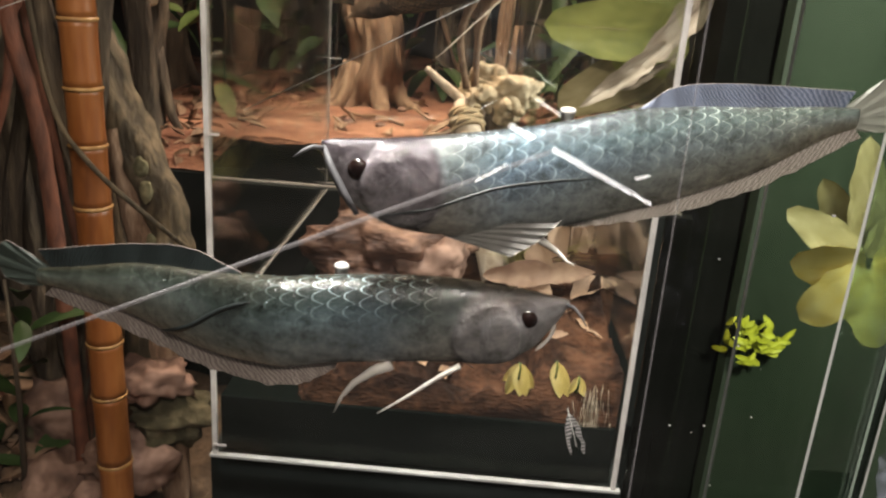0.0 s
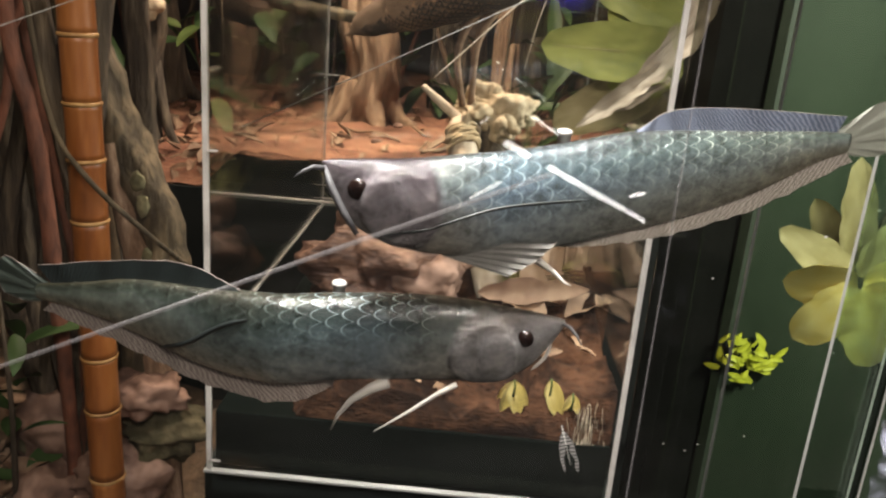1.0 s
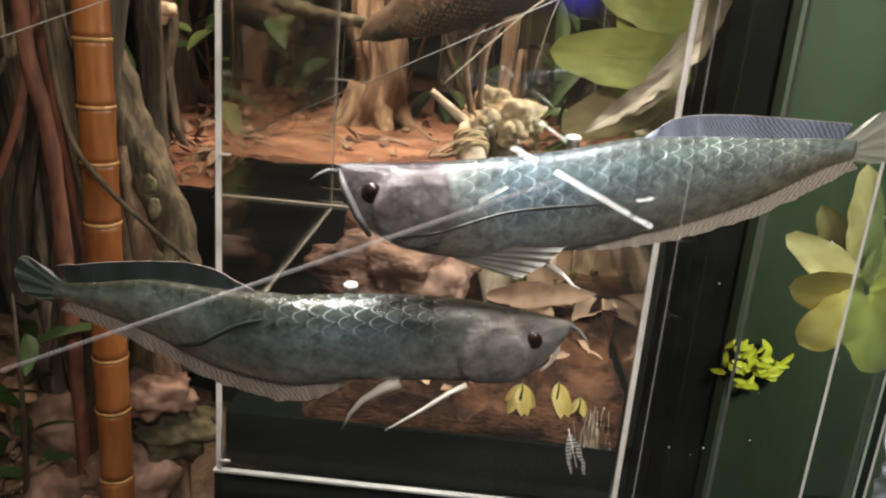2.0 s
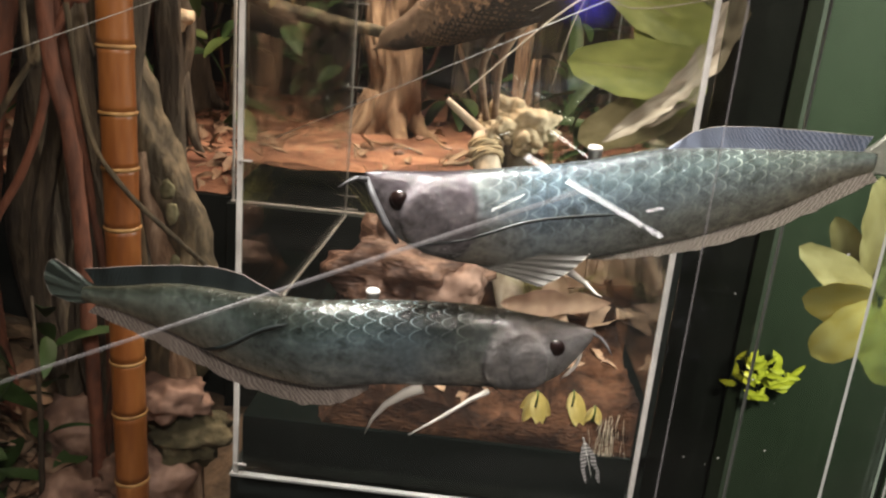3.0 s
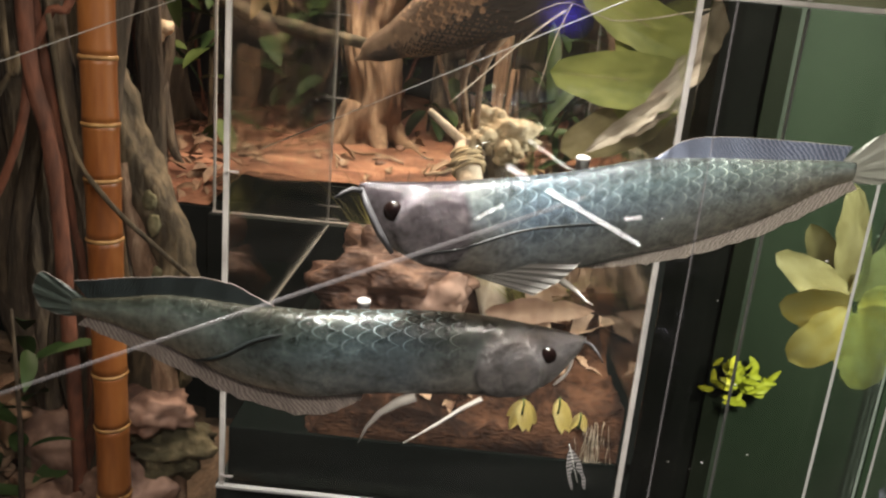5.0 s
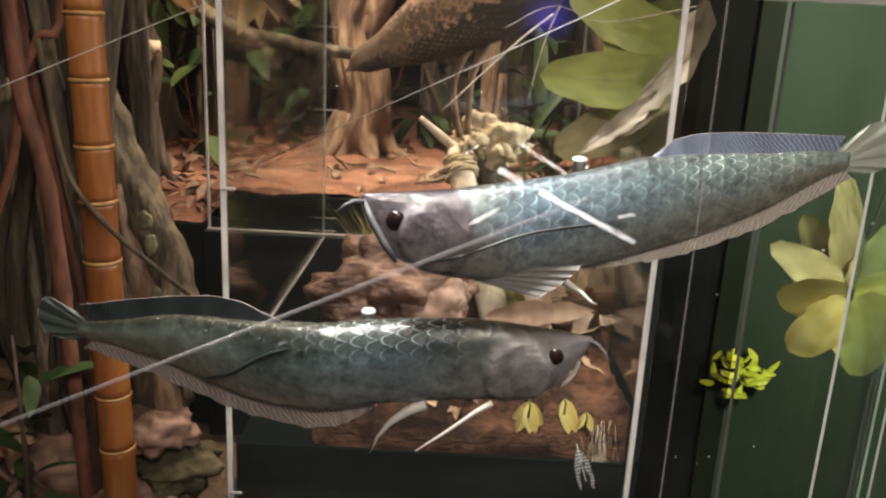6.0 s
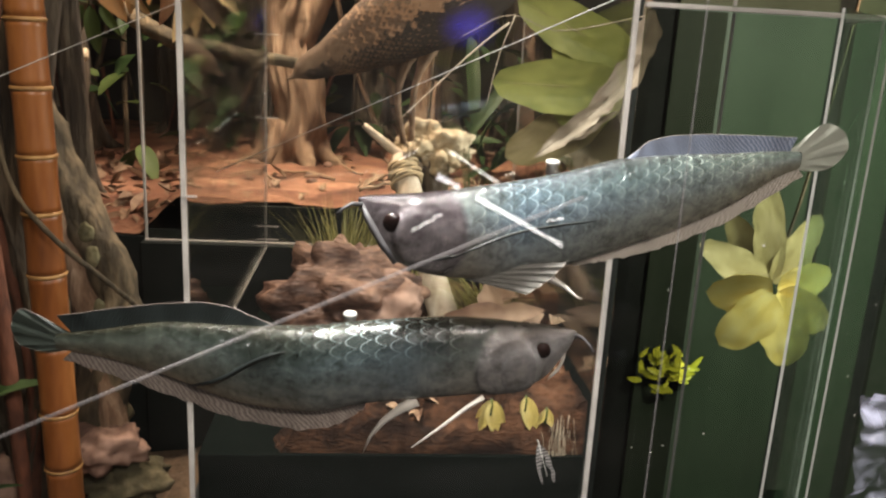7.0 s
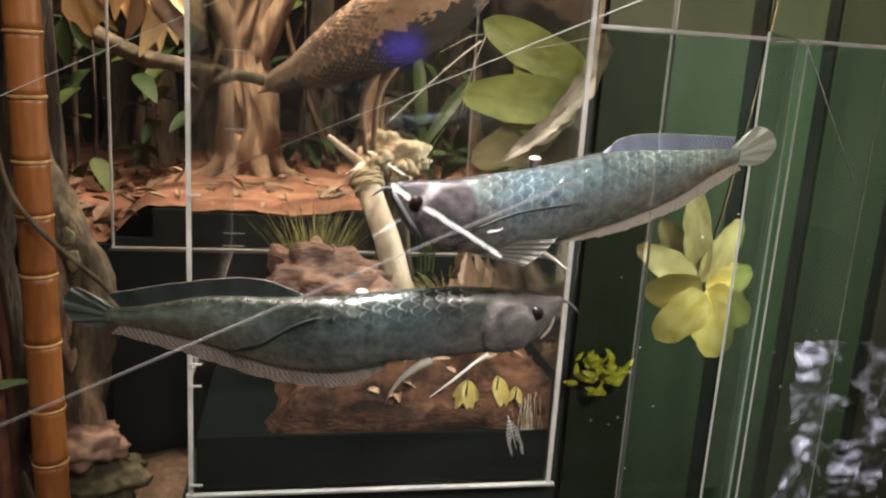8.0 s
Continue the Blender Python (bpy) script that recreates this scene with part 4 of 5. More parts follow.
def sprig(name, at, leaves, mesh, label, stem_mat, category="plant"):
    e = empty(name, at)
    for (rx, ry, rz), sc in leaves:
        o = new("leaf", mesh)
        o.parent = e
        o.matrix_local = pose(0, 0, 0, rx, ry, rz) @ Matrix.Diagonal((sc, sc, sc, 1))
    bm = tube_bm([(0, 0.001, -0.035), (0.002, 0.001, -0.01), (0, 0, 0.002)], [0.0035, 0.003, 0.002], 8)
    part("stem", bm, stem_mat, e)
    return tagged(e, label, category)


sprig("reflected_sprig", (0.118, 1.437, 0.790), [((90, 80, 0), 0.9), ((85, 105, 6), 0.8), ((95, 62, 0), 0.7), ((88, 125, 4), 0.55)], SPRIG_DULL, "small yellow-green leafy sprig standing in for a reflection", LEAF_L)
sprig("reflected_sprig", (0.190, 1.437, 0.800), [((90, 74, 0), 1.0), ((86, 100, 6), 0.45)], SPRIG_DULL, "narrow yellow leaf standing in for a reflection", LEAF_L)
sprig("reflected_sprig", (0.236, 1.437, 0.772), [((90, 70, 0), 0.5), ((88, 110, 4), 0.45)], SPRIG_DULL, "tiny yellow-green sprig standing in for a reflection", LEAF_L)

# barred grey feather, and strands added for the fibrous reflection above it
BARRED, _nt, _b, _ln = mat("barred_grey_feather")
_tc = _nt.nodes.new("ShaderNodeTexCoord")
_w = _nt.nodes.new("ShaderNodeTexWave")
_w.inputs["Scale"].default_value, _w.inputs["Distortion"].default_value, _w.inputs["Detail"].default_value = 38, 2.5, 2
_ln.new(_tc.outputs["Object"], _w.inputs["Vector"])
_r = ramp(_nt, [(0.3, (0.05, 0.045, 0.045)), (0.7, (0.30, 0.28, 0.28))])
_ln.new(_w.outputs["Fac"], _r.inputs["Fac"])
_ln.new(_r.outputs["Color"], _b.inputs["Base Color"])
_b.inputs["Roughness"].default_value = 0.7
ob = add("feather", leaf_bm(0.150, 0.034, 0.04, 0.2, 18, ragged=0.25), BARRED)
ob.matrix_world = facing((0.226, 1.436, 0.690), -72)
part("quill", tube_bm([(-0.012, 0, 0.001), (0.07, 0, 0.001), (0.148, 0, -0.004)], [0.0010, 0.0008, 0.0003], 6), PALEWHITE, ob)
tagged(ob, "barred grey feather hanging inside the case", "feather")
bm = bmesh.new()
rng = random.Random(9)
for k in range(70):
    a = Vector((0.268 + rng.gauss(0, 0.016), 1.438, rng.uniform(0.66, 0.76)))
    b = a + Vector((rng.uniform(-0.010, 0.012), rng.uniform(-0.003, 0.003), rng.uniform(-0.07, -0.02)))
    tube_bm([a, (a + b) / 2 + Vector((rng.uniform(-0.004, 0.004), 0, 0)), b], [0.0004, 0.0005, 0.0002], 4, bm)
tagged(add("loose_fibres", bm, HUSK), "pale strands standing in for a fibrous reflection", "fibres", kind="stuff")

# ---------- bird model on the root ----------
BIRD = [grainy("dark_throat_plumage", [(0.3, (0.014, 0.011, 0.009)), (0.7, (0.065, 0.047, 0.034))], 9, 0.8, (0.5, 1, 1), 0.8, 60, dist=0.01),
        grainy("brown_plumage", [(0.25, (0.05, 0.030, 0.018)), (0.5, (0.16, 0.10, 0.062)), (0.75, (0.34, 0.23, 0.15))], 9, 0.8, (0.5, 1, 1), 0.9, 60, dist=0.01),
        grainy("tawny_plumage", [(0.25, (0.16, 0.085, 0.045)), (0.5, (0.38, 0.22, 0.125)), (0.75, (0.58, 0.40, 0.27))], 8, 0.8, (0.5, 1, 1), 0.8, 60, dist=0.01), BARRED]


def bird():
    """One mesh: a lofted body clad in rows of overlapping feathers."""
    bm = bmesh.new()
    rng = random.Random(3)
    prof = smooth_path([(-0.400, 1.376, 0.003), (-0.378, 1.388, 0.010), (-0.356, 1.404, 0.030), (-0.325, 1.420, 0.041), (-0.285, 1.440, 0.050), (-0.210, 1.480, 0.080), (-0.09, 1.552, 0.113), (0.05, 1.632, 0.130), (0.16, 1.69, 0.105), (0.25, 1.73, 0.06), (0.31, 1.755, 0.02)], 60)
    tube_bm([(x, 2.33, z) for x, z, r in prof], [r for x, z, r in prof], 28, bm)
    for sx in (0.0, 0.05):
        tube_bm(smooth_path([(-0.03 + sx, 2.33 + sx, 1.50), (-0.065 + sx, 2.35 + sx, 1.40), (-0.075 + sx, 2.37 + sx, 1.33), (-0.05 + sx * 0.5, 2.44 + sx * 0.3, 1.195)], 12), [0.034, 0.026, 0.017, 0.013, 0.011, 0.011, 0.010, 0.010, 0.010, 0.010, 0.010, 0.011], 10, bm)
    counts = [len(bm.faces)]
    rows = {0: [], 1: [], 2: [], 3: []}
    for i in [k / 2 for k in range(20, 116)]:
        x, z, r = prof[int(i)] if i == int(i) else (prof[int(i)] + prof[int(i) + 1]) / 2
        j = int(i)
        d = Vector((prof[j + 1][0] - prof[j - 1][0], 0, prof[j + 1][1] - prof[j - 1][1])).normalized()
        up = Vector((-d.z, 0, d.x))
        n = max(12, int(r * 330))
        for k in range(n):
            a = 2 * math.pi * (k + i % 1 + rng.uniform(-0.2, 0.2)) / n
            o = Vector((0, -1, 0)) * math.cos(a) + up * math.sin(a)
            slot = 0 if math.sin(a) < rng.uniform(-0.30, -0.05) else 1
            if slot and rng.random() < (i - 24) / 16:
                slot = 2
            if i > 50:
                slot = 3 if rng.random() < 0.7 else 2
            m = Matrix((d, o.cross(d), o)).transposed().to_4x4()
            m = Matrix.Translation(Vector((x, 2.33, z)) + o * (r + 0.001)) @ m @ Matrix.Rotation(radians(-3 - 3 * rng.random()), 4, "Y")
            rows[slot].append((m, 0.016 + 0.14 * r + 0.010 * rng.random()))
    for slot in range(4):
        for m, size in rows[slot]:
            leaf_bm(size, size * 0.55, 0.12, 0.12, 4, bm, m, thick=0.0004)
        counts.append(len(bm.faces))
    bm.faces.ensure_lookup_table()
    for f in bm.faces[:counts[0]]:
        f.material_index = 1
    for slot in range(4):
        for f in bm.faces[counts[slot]:counts[slot + 1]]:
            f.material_index = slot
    return tagged(add("bird_model", bm, BIRD), "brown feathered model bird bending down over the root", "bird model")


bird()

# ---------- stage: buttressed tree, trunks, lianas, foliage ----------
def tree(name, at, height, r, material, label, seed, fork=0, feet=5, lean=(0, 0), fine=False):
    rng = random.Random(seed)
    e = empty(name, at)
    n = 26
    pts = [(lean[0] * (i / n) + 0.03 * math.sin(i * 0.43 + seed), lean[1] * (i / n) + 0.02 * math.cos(i * 0.5 + seed), -0.05 + height * i / n) for i in range(n + 1)]
    part("trunk", tube_bm(pts, [r * (1 - 0.45 * (i / n)) * (1.25 if i == 0 else 1.08 if i == 1 else 1) for i in range(n + 1)], 64 if fine else 30, wobble=0.05 if fine else 0.03, seed=seed, flute=0.5 if fine else 0.35), material, e)
    for k in range(feet):
        a = 2 * math.pi * k / feet + rng.uniform(-0.3, 0.3) - 1.2
        d = Vector((math.cos(a), math.sin(a), 0))
        q = smooth_path([d * r * 0.5 + Vector((0, 0, height * 0.16)), d * r * 1.05 + Vector((0, 0, height * 0.05)), d * r * 1.6 + Vector((0, 0, 0.01)), d * r * 2.3 + Vector((0, 0, -0.03))], 10)
        part("root", tube_bm(q, [r * (0.42 - 0.034 * i) for i in range(10)], 14, wobble=0.04, seed=k + seed, flute=0.3), material, e)
    for k in range(fork):
        a = rng.uniform(0, 6.28)
        z = height * rng.uniform(0.45, 0.95)
        d = Vector((math.cos(a), 0.4 * math.sin(a), 1.1)).normalized()
        q = smooth_path([(0, 0, z - 0.1), d * r * 2 + Vector((0, 0, z)), d * r * 5 + Vector((rng.uniform(-0.05, 0.05), 0, z))], 8)
        part("limb", tube_bm(q, [r * (0.5 - 0.05 * i) for i in range(8)], 14, wobble=0.04, seed=k, flute=0.3), material, e)
    return tagged(e, label, "tree")


tree("buttressed_tree", (-0.49, 3.50, 0.94), 1.15, 0.125, TANBARK, "tan forked tree stump with spreading buttress feet", 5, 3, 7, fine=True)
for i, (x, y, r, mt) in enumerate(((-1.05, 4.4, 0.09, BARK), (-0.62, 4.9, 0.11, TANBARK), (-0.15, 4.3, 0.08, BARK), (0.25, 4.7, 0.12, BARK), (0.55, 4.1, 0.07, BARK), (-1.75, 4.3, 0.14, BARK), (-2.4, 4.8, 0.12, TANBARK), (-1.35, 5.2, 0.10, BARK), (0.12, 3.7, 0.045, TANBARK), (-0.05, 5.2, 0.07, TANBARK), (-3.0, 4.2, 0.16, BARK))):
    tree("forest_tree", (x, y, soil_z(x, y)), 2.3, r, mt, "dim forest tree trunk rising from the red soil", 20 + i, 2, 4, (random.uniform(-0.2, 0.2), 0))

LEAFM = {"deep": with_mat(leaf_mesh("leaf", 0.20, 0.085, 0.35, 0.25, 8), LEAF_G), "fresh": with_mat(leaf_mesh("leaf", 0.17, 0.07, 0.3, 0.25, 8), LEAF_L),
         "strap": with_mat(leaf_mesh("leaf", 0.42, 0.055, 0.45, 0.3, 10), LEAF_G), "dry": with_mat(leaf_mesh("leaf", 0.34, 0.12, 0.5, 0.5, 10), LEAF_D)}


def shrub(name, at, n, size, kinds, label, seed, height=0.4, sc=(0.6, 1.2)):
    """A stem with many leaves, each an object of its own."""
    rng = random.Random(seed)
    e = empty(name, at)
    part("stem", tube_bm([(0, 0, -0.06), (0.01, 0.01, height * 0.5), (0.0, 0.02, height)], [0.009, 0.007, 0.004], 8), BARK, e)
    for _ in range(n):
        a, h = rng.uniform(0, 360), rng.uniform(0.1, 1.0) * height
        rr = size * rng.uniform(0.1, 0.6)
        k = rng.choice(kinds)
        o = new("leaf", LEAFM[k])
        o.parent = e
        s = rng.uniform(*sc)
        o.matrix_local = pose(rr * math.cos(radians(a)), rr * math.sin(radians(a)), h, rng.uniform(-30, 30), rng.uniform(-35, 45), a + rng.uniform(-40, 40)) @ Matrix.Diagonal((s, s, s, 1))
    return tagged(e, label, "shrub", "forest shrubs")


for i, (x, y, n, size, kinds, h) in enumerate(((-0.75, 4.1, 34, 0.5, ("deep", "deep", "fresh"), 0.9), (-0.25, 3.95, 26, 0.4, ("deep", "fresh"), 0.8), (0.35, 3.9, 30, 0.45, ("deep", "deep", "strap"), 0.9), (-1.2, 3.7, 26, 0.45, ("deep", "fresh"), 0.8),
                                               (-1.75, 3.5, 30, 0.5, ("deep", "strap"), 0.9), (0.1, 5.0, 26, 0.5, ("fresh", "deep"), 1.0), (-0.55, 5.3, 26, 0.6, ("fresh", "deep"), 1.1), (0.5, 3.2, 22, 0.3, ("deep", "strap"), 0.55), (-2.3, 3.9, 30, 0.6, ("deep",), 1.1))):
    shrub("forest_shrub", (x, y, soil_z(x, y)), n, size, kinds, "dense dark green leafy shrub in the forest scene", 40 + i, h)

# lianas hanging between the trees
rng = random.Random(12)
for i in range(18):
    x, y = rng.uniform(-2.2, 0.7), rng.uniform(3.2, 5.3)
    x2 = x + rng.uniform(-0.35, 0.35)
    q = smooth_path([(x, y, 3.0), (x + rng.uniform(-0.1, 0.1), y, 2.2), ((x + x2) / 2 + rng.uniform(-0.12, 0.12), y, 1.6), (x2, y, soil_z(x2, y) - 0.02)], 22)
    ob = add("liana", tube_bm(q, rng.uniform(0.006, 0.02), 7, wobble=0.12, seed=i), rng.choice((BARK, VINE, ROOT, TANBARK)))
    tagged(ob, "thin woody liana hanging down to the forest floor", "liana", "hanging lianas")

# dry hanging leaves over the bamboo side
e = empty("hanging_dry_leaves", (-0.98, 2.80, 1.72))
part("stalk", tube_bm([(0.0, 0.03, 1.55), (0.03, 0.02, 0.6), (0.0, 0, 0.02)], [0.02, 0.016, 0.01], 10), BARK, e)
LEAFM["tan"] = with_mat(leaf_mesh("leaf", 0.30, 0.085, 0.25, 0.5, 12, ragged=0.3), LEAF_TAN)
rng = random.Random(31)
for k in range(22):
    o = new("leaf", LEAFM["dry"] if k % 3 == 0 else LEAFM["tan"])
    o.parent = e
    s = rng.uniform(0.5, 0.95)
    o.matrix_local = facing((rng.uniform(-0.16, 0.24), rng.uniform(-0.12, 0.12), rng.uniform(-0.02, 0.12)), rng.uniform(-150, -35), s, s, rng.uniform(-25, 25), rng.uniform(-50, 50))
tagged(e, "bunch of large hanging dry tan leaves", "leaves")
e = empty("hanging_green_leaves", (-1.04, 2.62, 1.56))
part("stalk", tube_bm([(0.0, 0.02, 1.73), (0.01, 0.01, 0.6), (0.0, 0, 0.0)], [0.008, 0.006, 0.004], 8), BARK, e)
for k, (dx, ang, s) in enumerate(((0, -88, 0.9), (0.03, -60, 0.6), (-0.02, -125, 0.7))):
    o = new("leaf", LEAFM["fresh"])
    o.parent = e
    o.matrix_local = facing((dx, 0, 0), ang, s, s * 0.8)
tagged(e, "few broad fresh green leaves hanging from a stalk", "leaves")

# leaf litter on the red soil
bm = bmesh.new()
for k in range(240):
    x, y = rng.uniform(-2.2, -0.7), rng.uniform(2.72, 4.2)
    leaf_bm(rng.uniform(0.05, 0.12), rng.uniform(0.02, 0.05), rng.uniform(-0.5, 0.5), rng.uniform(0.3, 1.0), 5, bm, pose(x, y, soil_z(x, y) + 0.012, rng.uniform(-40, 40), rng.uniform(-35, 25), rng.uniform(0, 360)))
tagged(add("leaf_litter", bm, LEAF_D), "scattered curled dry leaves on the red soil", "leaf litter", kind="stuff")

# ---------- bamboo side ----------
def bamboo(name, at, lean, nodes, r, label):
    e = empty(name, at)
    zs = nodes
    for a, b in zip(zs, zs[1:]):
        n = 9
        pts, rad = [], []
        for i in range(n):
            s = i / (n - 1)
            z = a + (b - a) * s
            pts.append((lean[0] * z, lean[1] * z, z))
            rad.append(r * (1.0 + 0.05 * abs(2 * s - 1) ** 4) * (1 - 0.02 * z))
        seg = part("culm_segment", tube_bm(pts, rad, 28), BAMBOO, e)
        z = b
        ring = [(lean[0] * q, lean[1] * q, q) for q in (z - 0.007, z - 0.003, z, z + 0.003)]
        part("node_ring", tube_bm(ring, [r * 1.035, r * 1.085, r * 1.085, r * 1.02], 28), BAMBOO_RING, seg, "pale raised node ring")
    return tagged(e, label, "bamboo", "bamboo canes")


bamboo("bamboo_cane", (-0.876, 1.76, 0), (-0.015, 0.01), [-0.08, 0.07, 0.25, 0.446, 0.591, 0.765, 0.94, 1.085, 1.215, 1.365, 1.51, 1.68, 1.86, 2.05, 2.25, 2.5, 2.75, 3.0, 3.29], 0.041, "thick orange-brown bamboo cane with pale nodes")


def vine(pts, r, material, label, n=26, wob=0.12, seed=0, name="vine"):
    q = smooth_path(pts, n)
    ob = add(name, tube_bm(q, [r * (1 + 0.18 * noise.noise((i * 0.5, seed, 0))) for i in range(n)], 20 if r > 0.02 else 11, wobble=wob * 0.4, seed=seed, flute=0.4 if r > 0.02 else 0.1), material)
    return tagged(ob, label, "vine", "vines by the bamboo")


vine([(-1.15, 1.92, 3.0), (-1.135, 1.9, 1.75), (-1.132, 1.9, 1.45), (-1.119, 1.9, 1.28), (-1.085, 1.9, 1.13), (-1.064, 1.9, 0.89), (-1.054, 1.9, 0.64), (-1.041, 1.9, 0.30), (-1.04, 1.9, 0.0)], 0.020, VINE, "reddish woody vine climbing beside the bamboo", 44)
vine([(-1.40, 1.95, 0.70), (-1.309, 1.93, 0.874), (-1.232, 1.93, 1.005), (-1.167, 1.93, 1.173), (-1.141, 1.93, 1.33), (-1.086, 1.93, 1.443), (-1.02, 1.95, 1.62), (-0.99, 1.97, 3.0)], 0.011, VINE, "thin reddish vine twisting past the main vine", 34, seed=2)
vine([(-1.45, 1.97, 0.86), (-1.29, 1.95, 1.153), (-1.18, 1.95, 1.333), (-1.215, 1.95, 1.418), (-1.25, 1.96, 3.0)], 0.008, ROOT, "thin brown vine slanting up past the bamboo", seed=3)
vine([(-0.97, 1.70, 1.45), (-0.93, 1.70, 1.18), (-0.85, 1.70, 1.05), (-0.74, 1.75, 0.92), (-0.71, 1.9, 0.80)], 0.006, ROOT, "thin pale tendril crossing the bamboo", seed=4)
rng = random.Random(17)
for i in range(26):
    x = rng.uniform(-1.95, -1.02)
    y = 2.05 + rng.uniform(0, 0.5)
    q = [(x + rng.uniform(-0.2, 0.2), y, 3.1), (x + rng.uniform(-0.12, 0.12), y, 1.9), (x, y - 0.03, 1.2), (x + rng.uniform(-0.1, 0.1), y - 0.05, 0.6), (x + rng.uniform(-0.12, 0.16), y - 0.1, -0.02)]
    vine(q, rng.uniform(0.012, 0.055), rng.choice((BARK, BARK, BARK, ROOT, VINE)), "dark knotted strangler root at the back of the bamboo", 24, 0.2, i + 5, "strangler_root")
# olive buttress roots
butt = vine([(-1.18, 2.25, 2.4), (-1.13, 2.2, 1.50), (-1.04, 2.17, 1.20), (-0.945, 2.14, 1.00), (-0.845, 2.10, 0.84), (-0.835, 2.06, 0.68), (-0.88, 2.03, 0.45), (-0.93, 2.0, -0.02)], 0.060, ROOT, "thick olive-brown buttress root with pale lichen", 44, 0.12, 77, "buttress_root")
for x, y, z, sx, sz in ((-0.90, 2.062, 0.965, 0.022, 0.026), (-0.885, 2.055, 0.90, 0.020, 0.034), (-0.86, 2.02, 0.77, 0.018, 0.022)):
    lb = rock_bm((sx, 0.007, sz), int(x * -100), 0.3, 3)
    bmesh.ops.translate(lb, verts=lb.verts, vec=(x, y, z))
    part("lichen", lb, LICHEN, butt, "pale olive lichen patch")
vine([(-0.99, 2.12, 1.05), (-0.90, 2.06, 0.72), (-0.84, 2.0, 0.50), (-0.80, 1.97, 0.25), (-0.79, 1.95, -0.02)], 0.035, TANBARK, "pale tan surface root running down to the bed", 26, 0.12, 81, "buttress_root")
for at, size, seed in (((-0.845, 1.93, 0.405), (0.105, 0.07, 0.062), 41), ((-0.80, 1.96, 0.27), (0.12, 0.08, 0.075), 47), ((-0.90, 1.90, 0.16), (0.13, 0.09, 0.09), 52)):
    rock("bed_stone", at, size, seed, PINKROCK if seed != 47 else MOSS, "large pinkish stone heaped at the foot of the root", 0.45, 15, "stone", 4)
vine([(-1.16, 2.3, 2.4), (-1.10, 2.25, 1.2), (-1.06, 2.2, 0.75), (-1.12, 2.1, 0.3), (-1.15, 2.0, -0.02)], 0.06, BARK, "dark mossy buttress root", 30, 0.12, 78, "buttress_root")
rng = random.Random(23)
for i in range(11):
    x, y = rng.uniform(-1.7, -0.98), rng.uniform(1.95, 2.5)
    rock("bed_stone", (x, y, 0.12 + rng.uniform(0, 0.12) + max(0, -0.95 - x) * 0.25), (rng.uniform(0.08, 0.17), rng.uniform(0.08, 0.13), rng.uniform(0.07, 0.15)), 30 + i, rng.choice((PINKROCK, PINKROCK, MOSS)), "mossy pinkish stone on the forest bed", 0.4, rng.uniform(0, 180), "stone", 3)
for i, (x, y, n, kinds, h) in enumerate(((-1.32, 1.75, 12, ("deep", "strap"), 0.45), (-1.02, 2.05, 10, ("deep", "fresh"), 0.35), (-1.6, 1.8, 14, ("strap", "deep"), 0.7), (-1.16, 1.80, 12, ("deep",), 0.66))):
    shrub("bed_plant", (x, y, 0.05), n, 0.22, kinds, "dark green leafy plant at the foot of the bamboo", 70 + i, h, (0.5, 1.0))
shrub("upper_foliage", (-1.25, 2.45, 1.35), 16, 0.3, ("deep", "fresh"), "deep green foliage high between the roots", 90, 0.35, (0.5, 0.9))

# ---------- yellow leaves beside the case ----------
e = empty("broad_leaved_branch", (0.41, 1.62, 1.52))
part("branch", tube_bm(smooth_path([(0.03, 0.0, 1.75), (0.02, -0.02, 0.6), (0.0, -0.03, 0.12), (-0.005, -0.02, 0.0), (-0.02, 0.0, -0.05)], 18), [0.006 + 0.002 * math.sin(i * 0.8) for i in range(18)], 10, wobble=0.12), HUSK, e, "thin pale branch")
for at, ang, L, W, mt in (((-0.005, 0.07, -0.092), 181, 0.290, 0.124, LEAF_LIME), ((0.015, 0.08, -0.035), 156, 0.290, 0.112, LEAF_LIME), ((0.02, 0.085, -0.06), 168, 0.19, 0.11, LEAF_LIME), ((0.0, 0.09, -0.10), 205, 0.16, 0.10, LEAF_LIME),
                          ((-0.03, 0.12, -0.14), 211, 0.25, 0.12, LEAF_DULL)):
    o = add("leaf", leaf_bm(L, W, 0.10, 0.16, 18, point=0.62, ragged=0.10), mt, e)
    o.matrix_local = facing(at, ang, roll=-8)
    part("midrib", tube_bm([(0.0, 0, 0.001), (L * 0.5, 0, -0.023 * L), (L * 0.92, 0, -0.083 * L)], [0.0022, 0.0014, 0.0005], 6), LEAF_DULL, o)
for k, (at, ang, L, W) in enumerate((((-0.012, -0.10, 0.07), -102, 0.15, 0.050), ((-0.02, -0.10, -0.015), -128, 0.18, 0.058), ((-0.075, -0.095, -0.10), -138, 0.20, 0.040), ((-0.06, -0.09, -0.13), -147, 0.17, 0.018))):
    o = add("husk", leaf_bm(L, W, 0.06, 0.5, 16, ragged=0.5), HUSK, e, "pale shredded dry husk")
    o.matrix_local = facing(at, ang, roll=12 - 9 * k)
